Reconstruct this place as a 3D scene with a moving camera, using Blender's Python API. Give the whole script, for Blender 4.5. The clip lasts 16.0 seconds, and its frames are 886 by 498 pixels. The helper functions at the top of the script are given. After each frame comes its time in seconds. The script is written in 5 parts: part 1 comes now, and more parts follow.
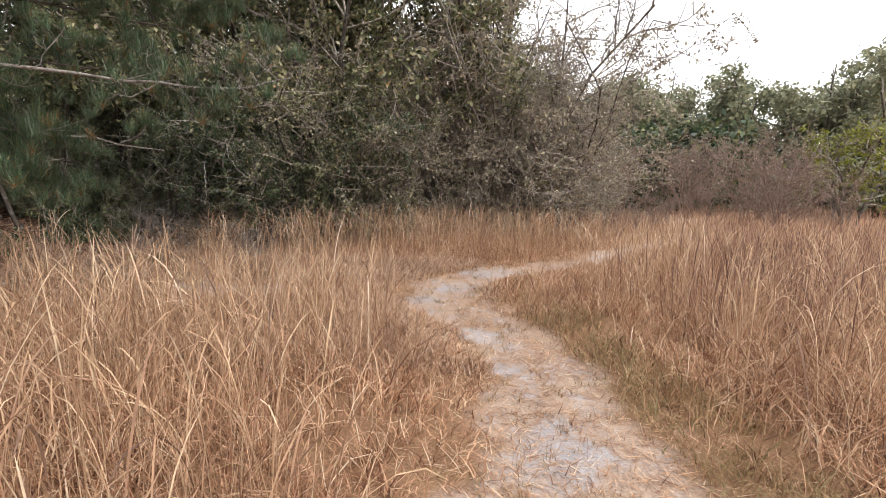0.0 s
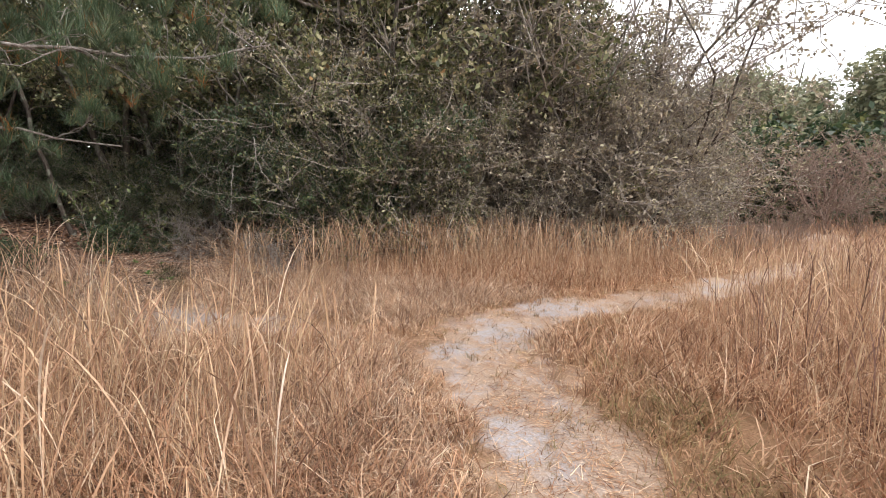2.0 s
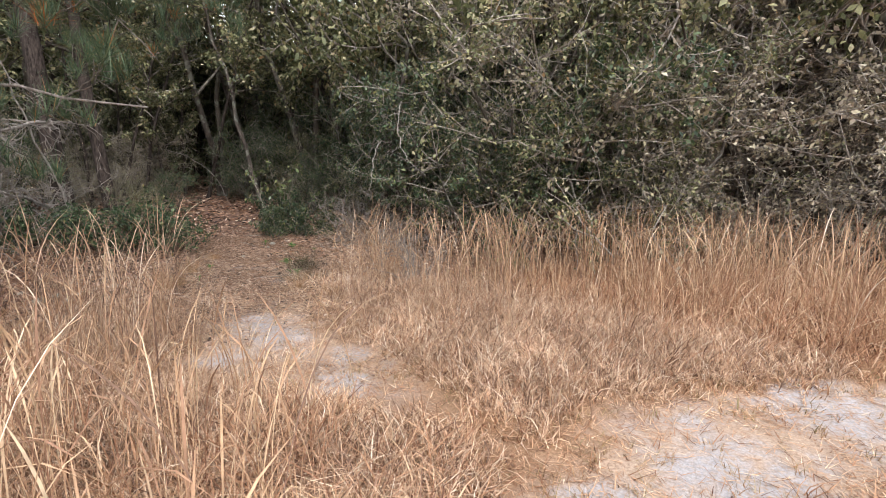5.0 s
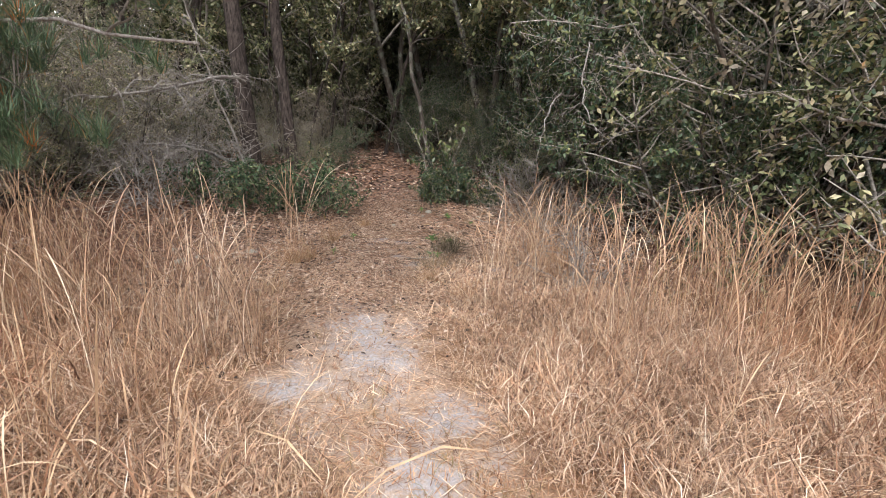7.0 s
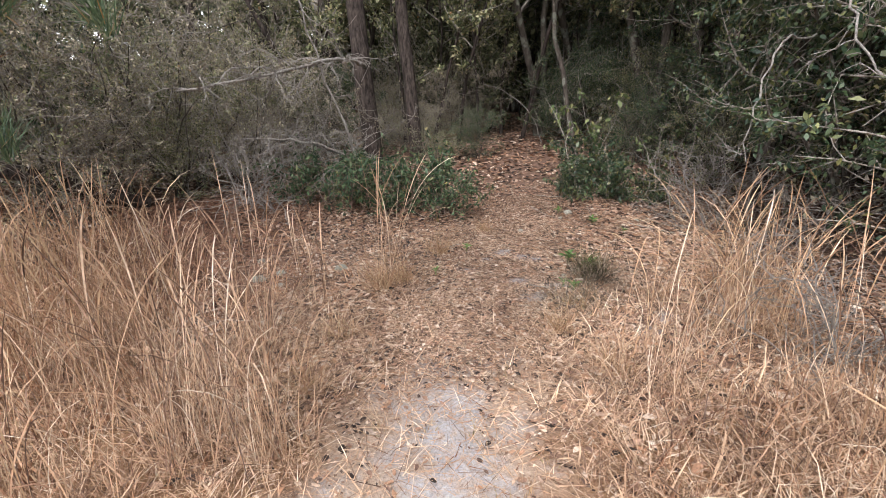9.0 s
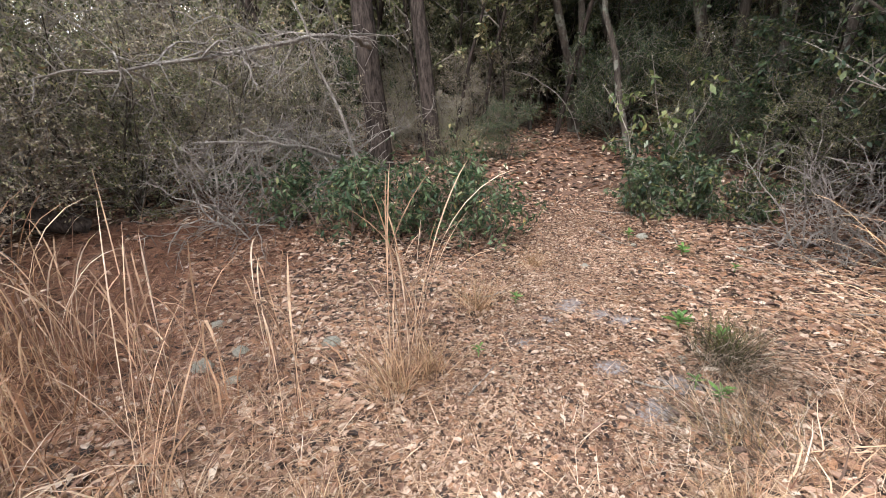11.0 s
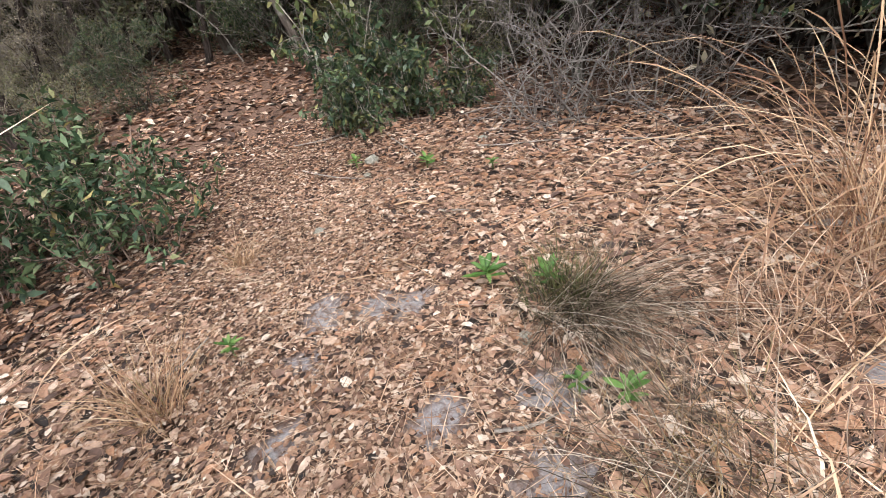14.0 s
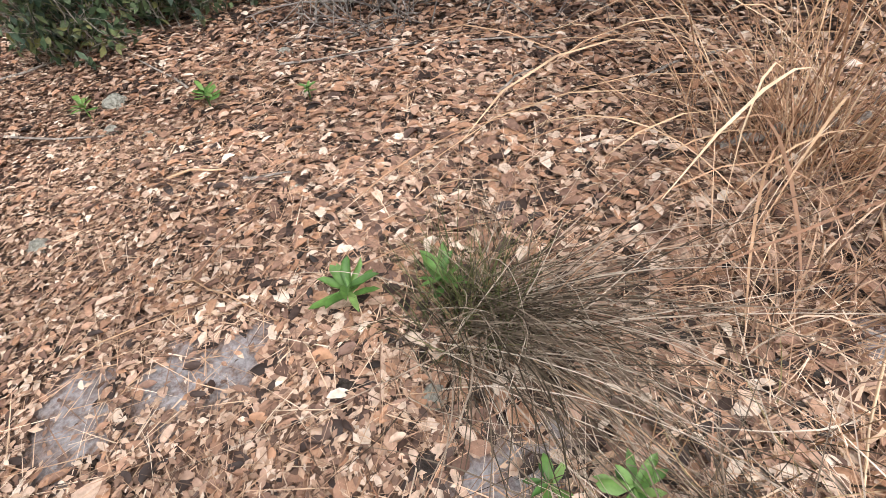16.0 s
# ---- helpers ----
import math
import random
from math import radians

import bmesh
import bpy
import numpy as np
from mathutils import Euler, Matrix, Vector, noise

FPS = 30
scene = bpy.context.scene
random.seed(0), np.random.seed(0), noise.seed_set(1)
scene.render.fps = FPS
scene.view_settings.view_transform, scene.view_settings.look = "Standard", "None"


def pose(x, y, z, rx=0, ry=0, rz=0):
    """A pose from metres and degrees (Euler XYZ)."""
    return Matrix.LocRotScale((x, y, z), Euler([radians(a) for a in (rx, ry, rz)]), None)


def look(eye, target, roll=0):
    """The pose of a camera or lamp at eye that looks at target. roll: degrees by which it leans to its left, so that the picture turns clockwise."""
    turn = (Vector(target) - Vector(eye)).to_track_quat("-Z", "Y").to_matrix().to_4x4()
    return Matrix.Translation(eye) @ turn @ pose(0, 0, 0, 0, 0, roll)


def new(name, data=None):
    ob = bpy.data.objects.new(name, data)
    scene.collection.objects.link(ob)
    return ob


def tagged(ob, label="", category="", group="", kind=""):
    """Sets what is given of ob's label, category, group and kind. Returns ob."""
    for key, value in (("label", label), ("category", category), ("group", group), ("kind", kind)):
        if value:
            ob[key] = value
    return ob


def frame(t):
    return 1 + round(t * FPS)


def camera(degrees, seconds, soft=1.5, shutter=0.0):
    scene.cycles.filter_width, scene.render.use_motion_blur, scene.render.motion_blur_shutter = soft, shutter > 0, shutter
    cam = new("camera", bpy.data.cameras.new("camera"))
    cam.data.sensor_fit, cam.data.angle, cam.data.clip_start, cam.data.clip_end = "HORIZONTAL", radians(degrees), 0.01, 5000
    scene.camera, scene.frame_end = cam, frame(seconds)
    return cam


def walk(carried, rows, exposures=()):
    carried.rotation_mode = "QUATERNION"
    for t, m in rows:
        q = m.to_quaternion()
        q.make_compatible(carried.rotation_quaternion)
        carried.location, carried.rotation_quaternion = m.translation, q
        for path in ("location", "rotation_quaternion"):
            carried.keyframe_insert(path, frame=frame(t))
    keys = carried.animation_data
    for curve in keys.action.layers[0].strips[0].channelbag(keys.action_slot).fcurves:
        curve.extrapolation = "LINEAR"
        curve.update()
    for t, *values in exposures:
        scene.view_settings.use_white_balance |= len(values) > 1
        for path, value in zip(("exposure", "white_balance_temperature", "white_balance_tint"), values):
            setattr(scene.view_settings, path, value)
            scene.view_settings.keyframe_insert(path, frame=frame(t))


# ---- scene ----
cam = camera(87.5, 16.0, soft=0.5)
PATH = [
    (0, (0.173, 1.068, 1.509), (0.194, 3.049, 1.236), 1.2),
    (0.5, (0.295, 1.486, 1.521), (0.215, 3.467, 1.26), 1.5),
    (1, (0.44, 1.907, 1.51), (0.297, 3.884, 1.248), 1.3),
    (1.5, (0.533, 2.403, 1.494), (0.269, 4.369, 1.243), 1.2),
    (2, (0.627, 2.905, 1.504), (0.281, 4.859, 1.256), 1.3),
    (2.5, (0.75, 3.306, 1.518), (0.266, 5.231, 1.266), 1.3),
    (3, (0.833, 3.728, 1.52), (0.228, 5.616, 1.259), 1.1),
    (3.5, (0.898, 4.125, 1.505), (0.152, 5.959, 1.223), 0.8),
    (4, (0.799, 4.553, 1.477), (-0.102, 6.314, 1.183), 0.3),
    (4.2, (0.733, 4.705, 1.473), (-0.226, 6.434, 1.17), 0.2),
    (6.3, (-0.112, 6.06, 1.548), (-1.573, 7.347, 1.09), 3.9),
    (6.5, (-0.208, 6.187, 1.551), (-1.723, 7.4, 1.07), 3.7),
    (7, (-0.417, 6.487, 1.554), (-2.06, 7.49, 1.009), 2.5),
    (7.5, (-0.712, 6.77, 1.519), (-2.451, 7.566, 0.933), 1.4),
    (8, (-0.961, 7.065, 1.487), (-2.778, 7.642, 0.881), 0.1),
    (8.5, (-1.264, 7.186, 1.484), (-3.11, 7.641, 0.862), -1.0),
    (9, (-1.623, 7.253, 1.502), (-3.473, 7.683, 0.878), -1.1),
    (9.2, (-1.772, 7.298, 1.495), (-3.624, 7.719, 0.866), -1.1),
    (11.3, (-3.383, 7.431, 1.429), (-5.236, 7.818, 0.785), -1.8),
    (11.5, (-3.528, 7.46, 1.431), (-5.378, 7.858, 0.784), -2.0),
    (12, (-3.844, 7.598, 1.377), (-5.647, 8.13, 0.693), -3.7),
    (12.5, (-4.099, 7.749, 1.32), (-5.813, 8.467, 0.581), -6.3),
    (13, (-4.192, 7.951, 1.256), (-5.774, 8.859, 0.436), -8.5),
    (13.5, (-4.201, 8.096, 1.169), (-5.611, 9.185, 0.26), -10.4),
    (14, (-4.353, 8.127, 1.113), (-5.574, 9.344, 0.099), -11.6),
    (14.5, (-4.537, 8.206, 1.16), (-5.559, 9.524, 0.057), -11.5),
    (15, (-4.652, 8.408, 1.15), (-5.476, 9.755, -0.078), -10.1),
    (15.5, (-4.773, 8.568, 1.065), (-5.395, 9.908, -0.283), -8.8),
    (16, (-4.8, 8.69, 0.943), (-5.331, 9.997, -0.475), -8.3),
]
EXPOSURES = [(0, 0.2, 6620, 12), (2, 0.3, 6620, 12), (4, 0.58, 6400, 11), (6.5, 0.78, 6330, 11), (9, 0.9, 6270, 11), (11.5, 1.13, 6330, 11), (13, 1.08, 6300, 11), (16, 1.0, 6380, 12)]
walk(cam, [(t, look(eye, target, roll)) for t, eye, target, roll in PATH], EXPOSURES)

# ---------------------------------------------------------------- light
SUN_EL, SUN_ROT = radians(52), radians(120)
world = bpy.data.worlds.new("overcast_sky")
scene.world = world
world.use_nodes = True
wn = world.node_tree
wn.nodes.clear()
w_out = wn.nodes.new("ShaderNodeOutputWorld")
w_bg = wn.nodes.new("ShaderNodeBackground")
w_sky = wn.nodes.new("ShaderNodeTexSky")
w_sky.sky_type, w_sky.sun_disc = "NISHITA", False
w_sky.sun_elevation, w_sky.sun_rotation = SUN_EL, SUN_ROT
w_sky.air_density, w_sky.dust_density = 1.0, 6.0
w_mix = wn.nodes.new("ShaderNodeMixRGB")
w_mix.inputs[0].default_value = 0.82
w_mix.inputs[2].default_value = (10.5, 10.7, 11.0, 1)   # even cloud cover over the sky
wn.links.new(w_sky.outputs[0], w_mix.inputs[1])
wn.links.new(w_mix.outputs[0], w_bg.inputs[0])
wn.links.new(w_bg.outputs[0], w_out.inputs[0])
w_bg.inputs[1].default_value = 0.17
sun_data = bpy.data.lights.new("sun", "SUN")
sun_data.energy, sun_data.angle, sun_data.color = 1.7, radians(20), (1.0, 0.97, 0.94)
sun = new("sun", sun_data)
sun.rotation_euler = (radians(90) - SUN_EL, 0, radians(180) - SUN_ROT)

# ---------------------------------------------------------------- materials


def nodes_of(name):
    m = bpy.data.materials.new(name)
    m.use_nodes = True
    nt = m.node_tree
    nt.nodes.clear()
    return m, nt, nt.nodes.new("ShaderNodeOutputMaterial")


def ramp(nt, source, stops):
    r = nt.nodes.new("ShaderNodeValToRGB")
    el = r.color_ramp.elements
    while len(el) < len(stops):
        el.new(0.5)
    for e, (p, c) in zip(el, stops):
        e.position, e.color = p, (*c, 1)
    nt.links.new(source, r.inputs[0])
    return r.outputs[0]


def noise_tex(nt, scale, detail=4.0, rough=0.6, coord=None):
    n = nt.nodes.new("ShaderNodeTexNoise")
    n.inputs["Scale"].default_value, n.inputs["Detail"].default_value, n.inputs["Roughness"].default_value = scale, detail, rough
    if coord is None:
        coord = nt.nodes.new("ShaderNodeTexCoord").outputs["Object"]
    nt.links.new(coord, n.inputs["Vector"])
    return n.outputs["Fac"]


def mixed(nt, fac, a, b, mode="MIX"):
    m = nt.nodes.new("ShaderNodeMixRGB")
    m.blend_type = mode
    for value, slot in ((fac, 0), (a, 1), (b, 2)):
        if isinstance(value, (int, float)):
            m.inputs[slot].default_value = value if slot == 0 else (value, value, value, 1)
        elif isinstance(value, tuple):
            m.inputs[slot].default_value = (*value, 1)
        else:
            nt.links.new(value, m.inputs[slot])
    return m.outputs[0]


def plant_material(name, stops, rough=0.7, through_light=0.25, spots=40.0, spec=0.25):
    """Thin plant matter: each blade or leaf takes its own tone, mottled along its length, and lets some light through."""
    m, nt, out = nodes_of(name)
    geo = nt.nodes.new("ShaderNodeNewGeometry")
    info = nt.nodes.new("ShaderNodeObjectInfo")
    add = nt.nodes.new("ShaderNodeMath")
    nt.links.new(geo.outputs["Random Per Island"], add.inputs[0])
    nt.links.new(info.outputs["Random"], add.inputs[1])
    wrap = nt.nodes.new("ShaderNodeMath")
    wrap.operation = "FRACT"
    nt.links.new(add.outputs[0], wrap.inputs[0])
    colour = ramp(nt, wrap.outputs[0], stops)
    mott = ramp(nt, noise_tex(nt, spots), [(0.3, (0.62, 0.6, 0.58)), (0.7, (1.15, 1.12, 1.1))])
    colour = mixed(nt, 1.0, colour, mott, "MULTIPLY")
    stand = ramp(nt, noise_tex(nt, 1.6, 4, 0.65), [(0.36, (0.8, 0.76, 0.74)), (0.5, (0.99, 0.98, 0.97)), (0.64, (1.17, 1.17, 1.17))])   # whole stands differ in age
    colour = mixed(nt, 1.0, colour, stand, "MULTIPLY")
    p = nt.nodes.new("ShaderNodeBsdfPrincipled")
    p.inputs["Roughness"].default_value = rough
    p.inputs["Specular IOR Level"].default_value = spec
    nt.links.new(colour, p.inputs["Base Color"])
    t = nt.nodes.new("ShaderNodeBsdfTranslucent")
    nt.links.new(colour, t.inputs["Color"])
    mix = nt.nodes.new("ShaderNodeMixShader")
    mix.inputs[0].default_value = through_light
    nt.links.new(p.outputs[0], mix.inputs[1])
    nt.links.new(t.outputs[0], mix.inputs[2])
    nt.links.new(mix.outputs[0], out.inputs[0])
    return m


def bark_material(name, dark, light, scale=14.0, lichen=None, stretch=0.25):
    m, nt, out = nodes_of(name)
    co = nt.nodes.new("ShaderNodeTexCoord")
    mp = nt.nodes.new("ShaderNodeMapping")
    mp.inputs["Scale"].default_value = (1, 1, stretch)
    nt.links.new(co.outputs["Object"], mp.inputs[0])
    fine = noise_tex(nt, scale, 6, 0.7, mp.outputs[0])
    colour = ramp(nt, fine, [(0.35, dark), (0.7, light)])
    if lichen:
        patch = ramp(nt, noise_tex(nt, scale * 0.35, 3, 0.6), [(0.52, (0, 0, 0)), (0.62, (1, 1, 1))])
        colour = mixed(nt, patch, colour, lichen)
    p = nt.nodes.new("ShaderNodeBsdfPrincipled")
    p.inputs["Roughness"].default_value = 0.9
    p.inputs["Specular IOR Level"].default_value = 0.15
    nt.links.new(colour, p.inputs["Base Color"])
    b = nt.nodes.new("ShaderNodeBump")
    b.inputs["Strength"].default_value, b.inputs["Distance"].default_value = 1.0, 0.045
    nt.links.new(fine, b.inputs["Height"])
    nt.links.new(b.outputs[0], p.inputs["Normal"])
    nt.links.new(p.outputs[0], out.inputs[0])
    return m


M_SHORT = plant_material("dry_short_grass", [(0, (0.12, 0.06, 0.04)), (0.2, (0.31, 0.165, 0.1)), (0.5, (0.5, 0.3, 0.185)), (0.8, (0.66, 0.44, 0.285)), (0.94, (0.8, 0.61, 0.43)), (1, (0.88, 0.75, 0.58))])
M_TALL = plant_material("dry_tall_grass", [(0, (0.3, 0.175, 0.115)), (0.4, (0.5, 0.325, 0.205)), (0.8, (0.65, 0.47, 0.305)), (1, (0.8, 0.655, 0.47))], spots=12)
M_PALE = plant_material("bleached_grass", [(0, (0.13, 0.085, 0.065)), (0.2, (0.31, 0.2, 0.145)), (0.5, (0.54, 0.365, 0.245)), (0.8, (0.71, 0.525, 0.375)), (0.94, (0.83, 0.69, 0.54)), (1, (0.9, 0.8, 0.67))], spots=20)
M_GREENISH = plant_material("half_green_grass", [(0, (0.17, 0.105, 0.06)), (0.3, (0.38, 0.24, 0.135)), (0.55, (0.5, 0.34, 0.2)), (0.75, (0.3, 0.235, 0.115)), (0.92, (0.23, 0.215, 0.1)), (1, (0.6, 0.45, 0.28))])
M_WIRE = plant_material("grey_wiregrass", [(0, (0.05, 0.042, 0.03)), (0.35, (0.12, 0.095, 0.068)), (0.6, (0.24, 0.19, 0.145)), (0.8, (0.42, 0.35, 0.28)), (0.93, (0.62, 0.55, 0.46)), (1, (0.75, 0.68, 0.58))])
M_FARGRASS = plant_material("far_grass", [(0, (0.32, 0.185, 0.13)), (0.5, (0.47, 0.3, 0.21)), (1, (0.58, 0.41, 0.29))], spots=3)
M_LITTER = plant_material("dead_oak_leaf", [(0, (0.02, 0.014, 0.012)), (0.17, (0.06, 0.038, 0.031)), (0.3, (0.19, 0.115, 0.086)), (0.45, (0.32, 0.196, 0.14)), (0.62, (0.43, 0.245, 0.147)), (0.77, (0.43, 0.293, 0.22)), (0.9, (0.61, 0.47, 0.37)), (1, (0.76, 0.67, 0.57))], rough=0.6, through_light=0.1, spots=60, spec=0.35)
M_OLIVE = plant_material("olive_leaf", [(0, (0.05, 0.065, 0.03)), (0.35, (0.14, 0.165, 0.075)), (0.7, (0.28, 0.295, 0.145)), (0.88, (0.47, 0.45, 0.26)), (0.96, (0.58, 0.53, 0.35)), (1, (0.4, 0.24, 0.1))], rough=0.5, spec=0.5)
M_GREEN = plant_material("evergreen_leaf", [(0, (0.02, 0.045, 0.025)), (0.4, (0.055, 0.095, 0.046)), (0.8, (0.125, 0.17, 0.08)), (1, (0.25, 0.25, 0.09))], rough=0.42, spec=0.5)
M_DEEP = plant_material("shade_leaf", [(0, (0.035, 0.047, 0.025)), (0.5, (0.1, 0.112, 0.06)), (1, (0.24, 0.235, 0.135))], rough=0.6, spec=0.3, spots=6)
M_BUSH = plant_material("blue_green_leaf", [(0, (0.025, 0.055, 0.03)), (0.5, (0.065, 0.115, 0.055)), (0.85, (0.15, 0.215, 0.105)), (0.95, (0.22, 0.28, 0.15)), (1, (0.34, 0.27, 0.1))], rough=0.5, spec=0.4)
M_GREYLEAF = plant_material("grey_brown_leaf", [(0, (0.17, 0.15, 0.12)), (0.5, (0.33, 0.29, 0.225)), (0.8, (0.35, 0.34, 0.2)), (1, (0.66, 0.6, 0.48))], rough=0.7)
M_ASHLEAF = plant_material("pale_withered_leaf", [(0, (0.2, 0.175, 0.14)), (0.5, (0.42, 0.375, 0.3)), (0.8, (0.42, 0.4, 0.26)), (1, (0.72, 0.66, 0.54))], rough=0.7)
# distance haze is put into this leaf colour, paler than the near leaves
M_FAR_HAZED = plant_material("hazed_far_leaf", [(0, (0.2, 0.23, 0.16)), (0.5, (0.3, 0.33, 0.22)), (1, (0.4, 0.4, 0.26))], spots=1.0)
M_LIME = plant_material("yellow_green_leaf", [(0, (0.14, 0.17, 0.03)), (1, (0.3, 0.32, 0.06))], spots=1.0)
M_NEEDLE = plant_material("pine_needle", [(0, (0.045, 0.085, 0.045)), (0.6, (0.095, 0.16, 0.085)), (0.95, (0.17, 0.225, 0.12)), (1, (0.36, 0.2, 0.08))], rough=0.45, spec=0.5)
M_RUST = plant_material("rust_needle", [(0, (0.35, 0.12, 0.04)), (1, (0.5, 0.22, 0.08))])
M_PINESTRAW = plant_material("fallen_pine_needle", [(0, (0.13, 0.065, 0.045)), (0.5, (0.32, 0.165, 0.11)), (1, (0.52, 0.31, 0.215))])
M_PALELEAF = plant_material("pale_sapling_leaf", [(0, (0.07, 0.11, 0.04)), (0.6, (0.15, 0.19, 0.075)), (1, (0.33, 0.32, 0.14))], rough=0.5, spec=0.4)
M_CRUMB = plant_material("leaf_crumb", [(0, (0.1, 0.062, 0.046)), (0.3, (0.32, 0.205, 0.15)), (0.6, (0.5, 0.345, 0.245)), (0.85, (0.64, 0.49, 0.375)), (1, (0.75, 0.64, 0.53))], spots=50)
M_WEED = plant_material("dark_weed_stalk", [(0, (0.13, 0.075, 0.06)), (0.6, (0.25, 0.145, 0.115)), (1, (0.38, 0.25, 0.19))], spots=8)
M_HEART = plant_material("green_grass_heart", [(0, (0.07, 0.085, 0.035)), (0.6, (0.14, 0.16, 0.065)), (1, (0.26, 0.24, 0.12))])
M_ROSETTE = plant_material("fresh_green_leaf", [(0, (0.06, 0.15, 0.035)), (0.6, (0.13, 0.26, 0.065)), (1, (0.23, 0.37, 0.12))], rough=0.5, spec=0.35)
M_BARK = bark_material("dark_bark", (0.012, 0.009, 0.008), (0.115, 0.09, 0.078), 26)
M_GREYBARK = bark_material("lichened_bark", (0.045, 0.037, 0.031), (0.15, 0.125, 0.105), 18, (0.21, 0.21, 0.175))
M_DEAD = bark_material("bleached_dead_wood", (0.16, 0.14, 0.125), (0.46, 0.42, 0.385), 30)
M_TWIG = bark_material("grey_twig", (0.15, 0.13, 0.115), (0.55, 0.495, 0.435), 20)
M_REDTWIG = bark_material("red_brown_twig", (0.13, 0.09, 0.075), (0.4, 0.29, 0.24), 20)
M_STONE = bark_material("pale_lichen", (0.3, 0.29, 0.25), (0.55, 0.54, 0.46), 60, stretch=1)

# ---------------------------------------------------------------- plan
TRAILS = [
    # centre line and half width of each bare strip
    ([(1.0, -4), (0.95, 2.0), (0.95, 3.3), (1.05, 4.0), (1.05, 4.8), (0.9, 5.7), (0.5, 6.5), (0.2, 7.2), (0.25, 7.9), (0.7, 8.7), (1.4, 9.3), (3.0, 10.4), (7, 14.5), (11, 20), (13, 30)],
     [0.6, 0.68, 0.68, 0.55, 0.46, 0.52, 0.52, 0.55, 0.5, 0.5, 0.48, 0.42, 0.4, 0.5, 0.5]),
    ([(0.1, 7.2), (-0.9, 7.45), (-1.9, 7.45), (-2.8, 7.4), (-3.5, 7.65), (-4.4, 8.05), (-5.9, 8.75), (-7.4, 9.7), (-9.3, 11.0), (-11.5, 12.6), (-16, 15.5)],
     [0.25, 0.04, 0.4, 0.62, 0.56, 0.46, 0.48, 0.45, 0.45, 0.4]),
]
EDGE_Y = [-60, 3, 6, 8, 9.5, 10.3, 14, 18.5, 40, 80]
EDGE_X = [-14, -7.5, -5.4, -4.3, -3.9, -3.3, 0.2, 4.9, 22, 45]


def smooth(v, lo, hi):
    s = np.clip((v - lo) / (hi - lo), 0, 1)
    return s * s * (3 - 2 * s)


def lumps(x, y, scale, seed=0.0):
    """A cheap uneven field between about -1 and 1."""
    a = np.sin(x * scale * 1.7 + 1.3 * np.sin(y * scale * 1.1 + seed) + seed * 2.1)
    b = np.sin(y * scale * 2.1 + 1.7 * np.sin(x * scale * 1.3 - seed) + seed)
    c = np.sin((x + y) * scale * 3.7 + seed * 3.3) * np.sin((x - y) * scale * 4.3 + seed)
    return 0.4 * a + 0.4 * b + 0.3 * c


def trail_gap(x, y):
    """Metres from the edge of the nearest bare strip; under 0 is on it."""
    best = np.full(np.shape(x), 1e3)
    for line, half in TRAILS:
        for (ax, ay), (bx, by), ha, hb in zip(line, line[1:], half, half[1:]):
            dx, dy = bx - ax, by - ay
            s = np.clip(((x - ax) * dx + (y - ay) * dy) / (dx * dx + dy * dy), 0, 1)
            best = np.minimum(best, np.hypot(x - ax - s * dx, y - ay - s * dy) - (ha + (hb - ha) * s))
    return best


def into_woods(x, y):
    """Metres by which a place lies inside the wood's edge."""
    return (np.interp(y, EDGE_Y, EDGE_X) - x) * 0.8


def height(x, y):
    """The lie of the land: level field, rising gently in the wood, the strips trodden a little hollow."""
    x, y = np.asarray(x, float), np.asarray(y, float)
    rise = 0.1 * np.clip(-x - 6.0, 0, 14) * smooth(-x, 5.5, 8)
    near = smooth(60 - np.hypot(x, y - 6), 0, 40)
    g = trail_gap(x, y)
    return rise + near * (0.02 * lumps(x, y, 0.9, 1.0) + 0.012 * lumps(x, y, 3.1, 2.0)) - 0.03 * near * smooth(-g, -0.25, 0.2)


def h1(x, y):
    return float(height(np.array([x]), np.array([y]))[0])


# ---------------------------------------------------------------- mesh helpers


def fast_mesh(name, co, faces, material, soft=True):
    """A mesh from arrays; every face has the same number of corners."""
    me = bpy.data.meshes.new(name)
    co, faces = np.asarray(co, np.float32), np.asarray(faces, np.int32)
    k = faces.shape[1]
    me.vertices.add(len(co))
    me.vertices.foreach_set("co", co.ravel())
    me.loops.add(faces.size)
    me.loops.foreach_set("vertex_index", faces.ravel())
    me.polygons.add(len(faces))
    me.polygons.foreach_set("loop_start", np.arange(0, faces.size, k, dtype=np.int32))
    if soft:
        me.polygons.foreach_set("use_smooth", np.ones(len(faces), bool))
    me.materials.append(material)
    me.update(calc_edges=True)
    return me


def part(name, me, parent, label=""):
    ob = new(name, me)
    ob.parent = parent
    return tagged(ob, label=label)


def thing(name, label, category, m=None, group=""):
    ob = new(name)
    ob.empty_display_size = 0.2
    if m is not None:
        ob.matrix_basis = m
    return tagged(ob, label, category, group)


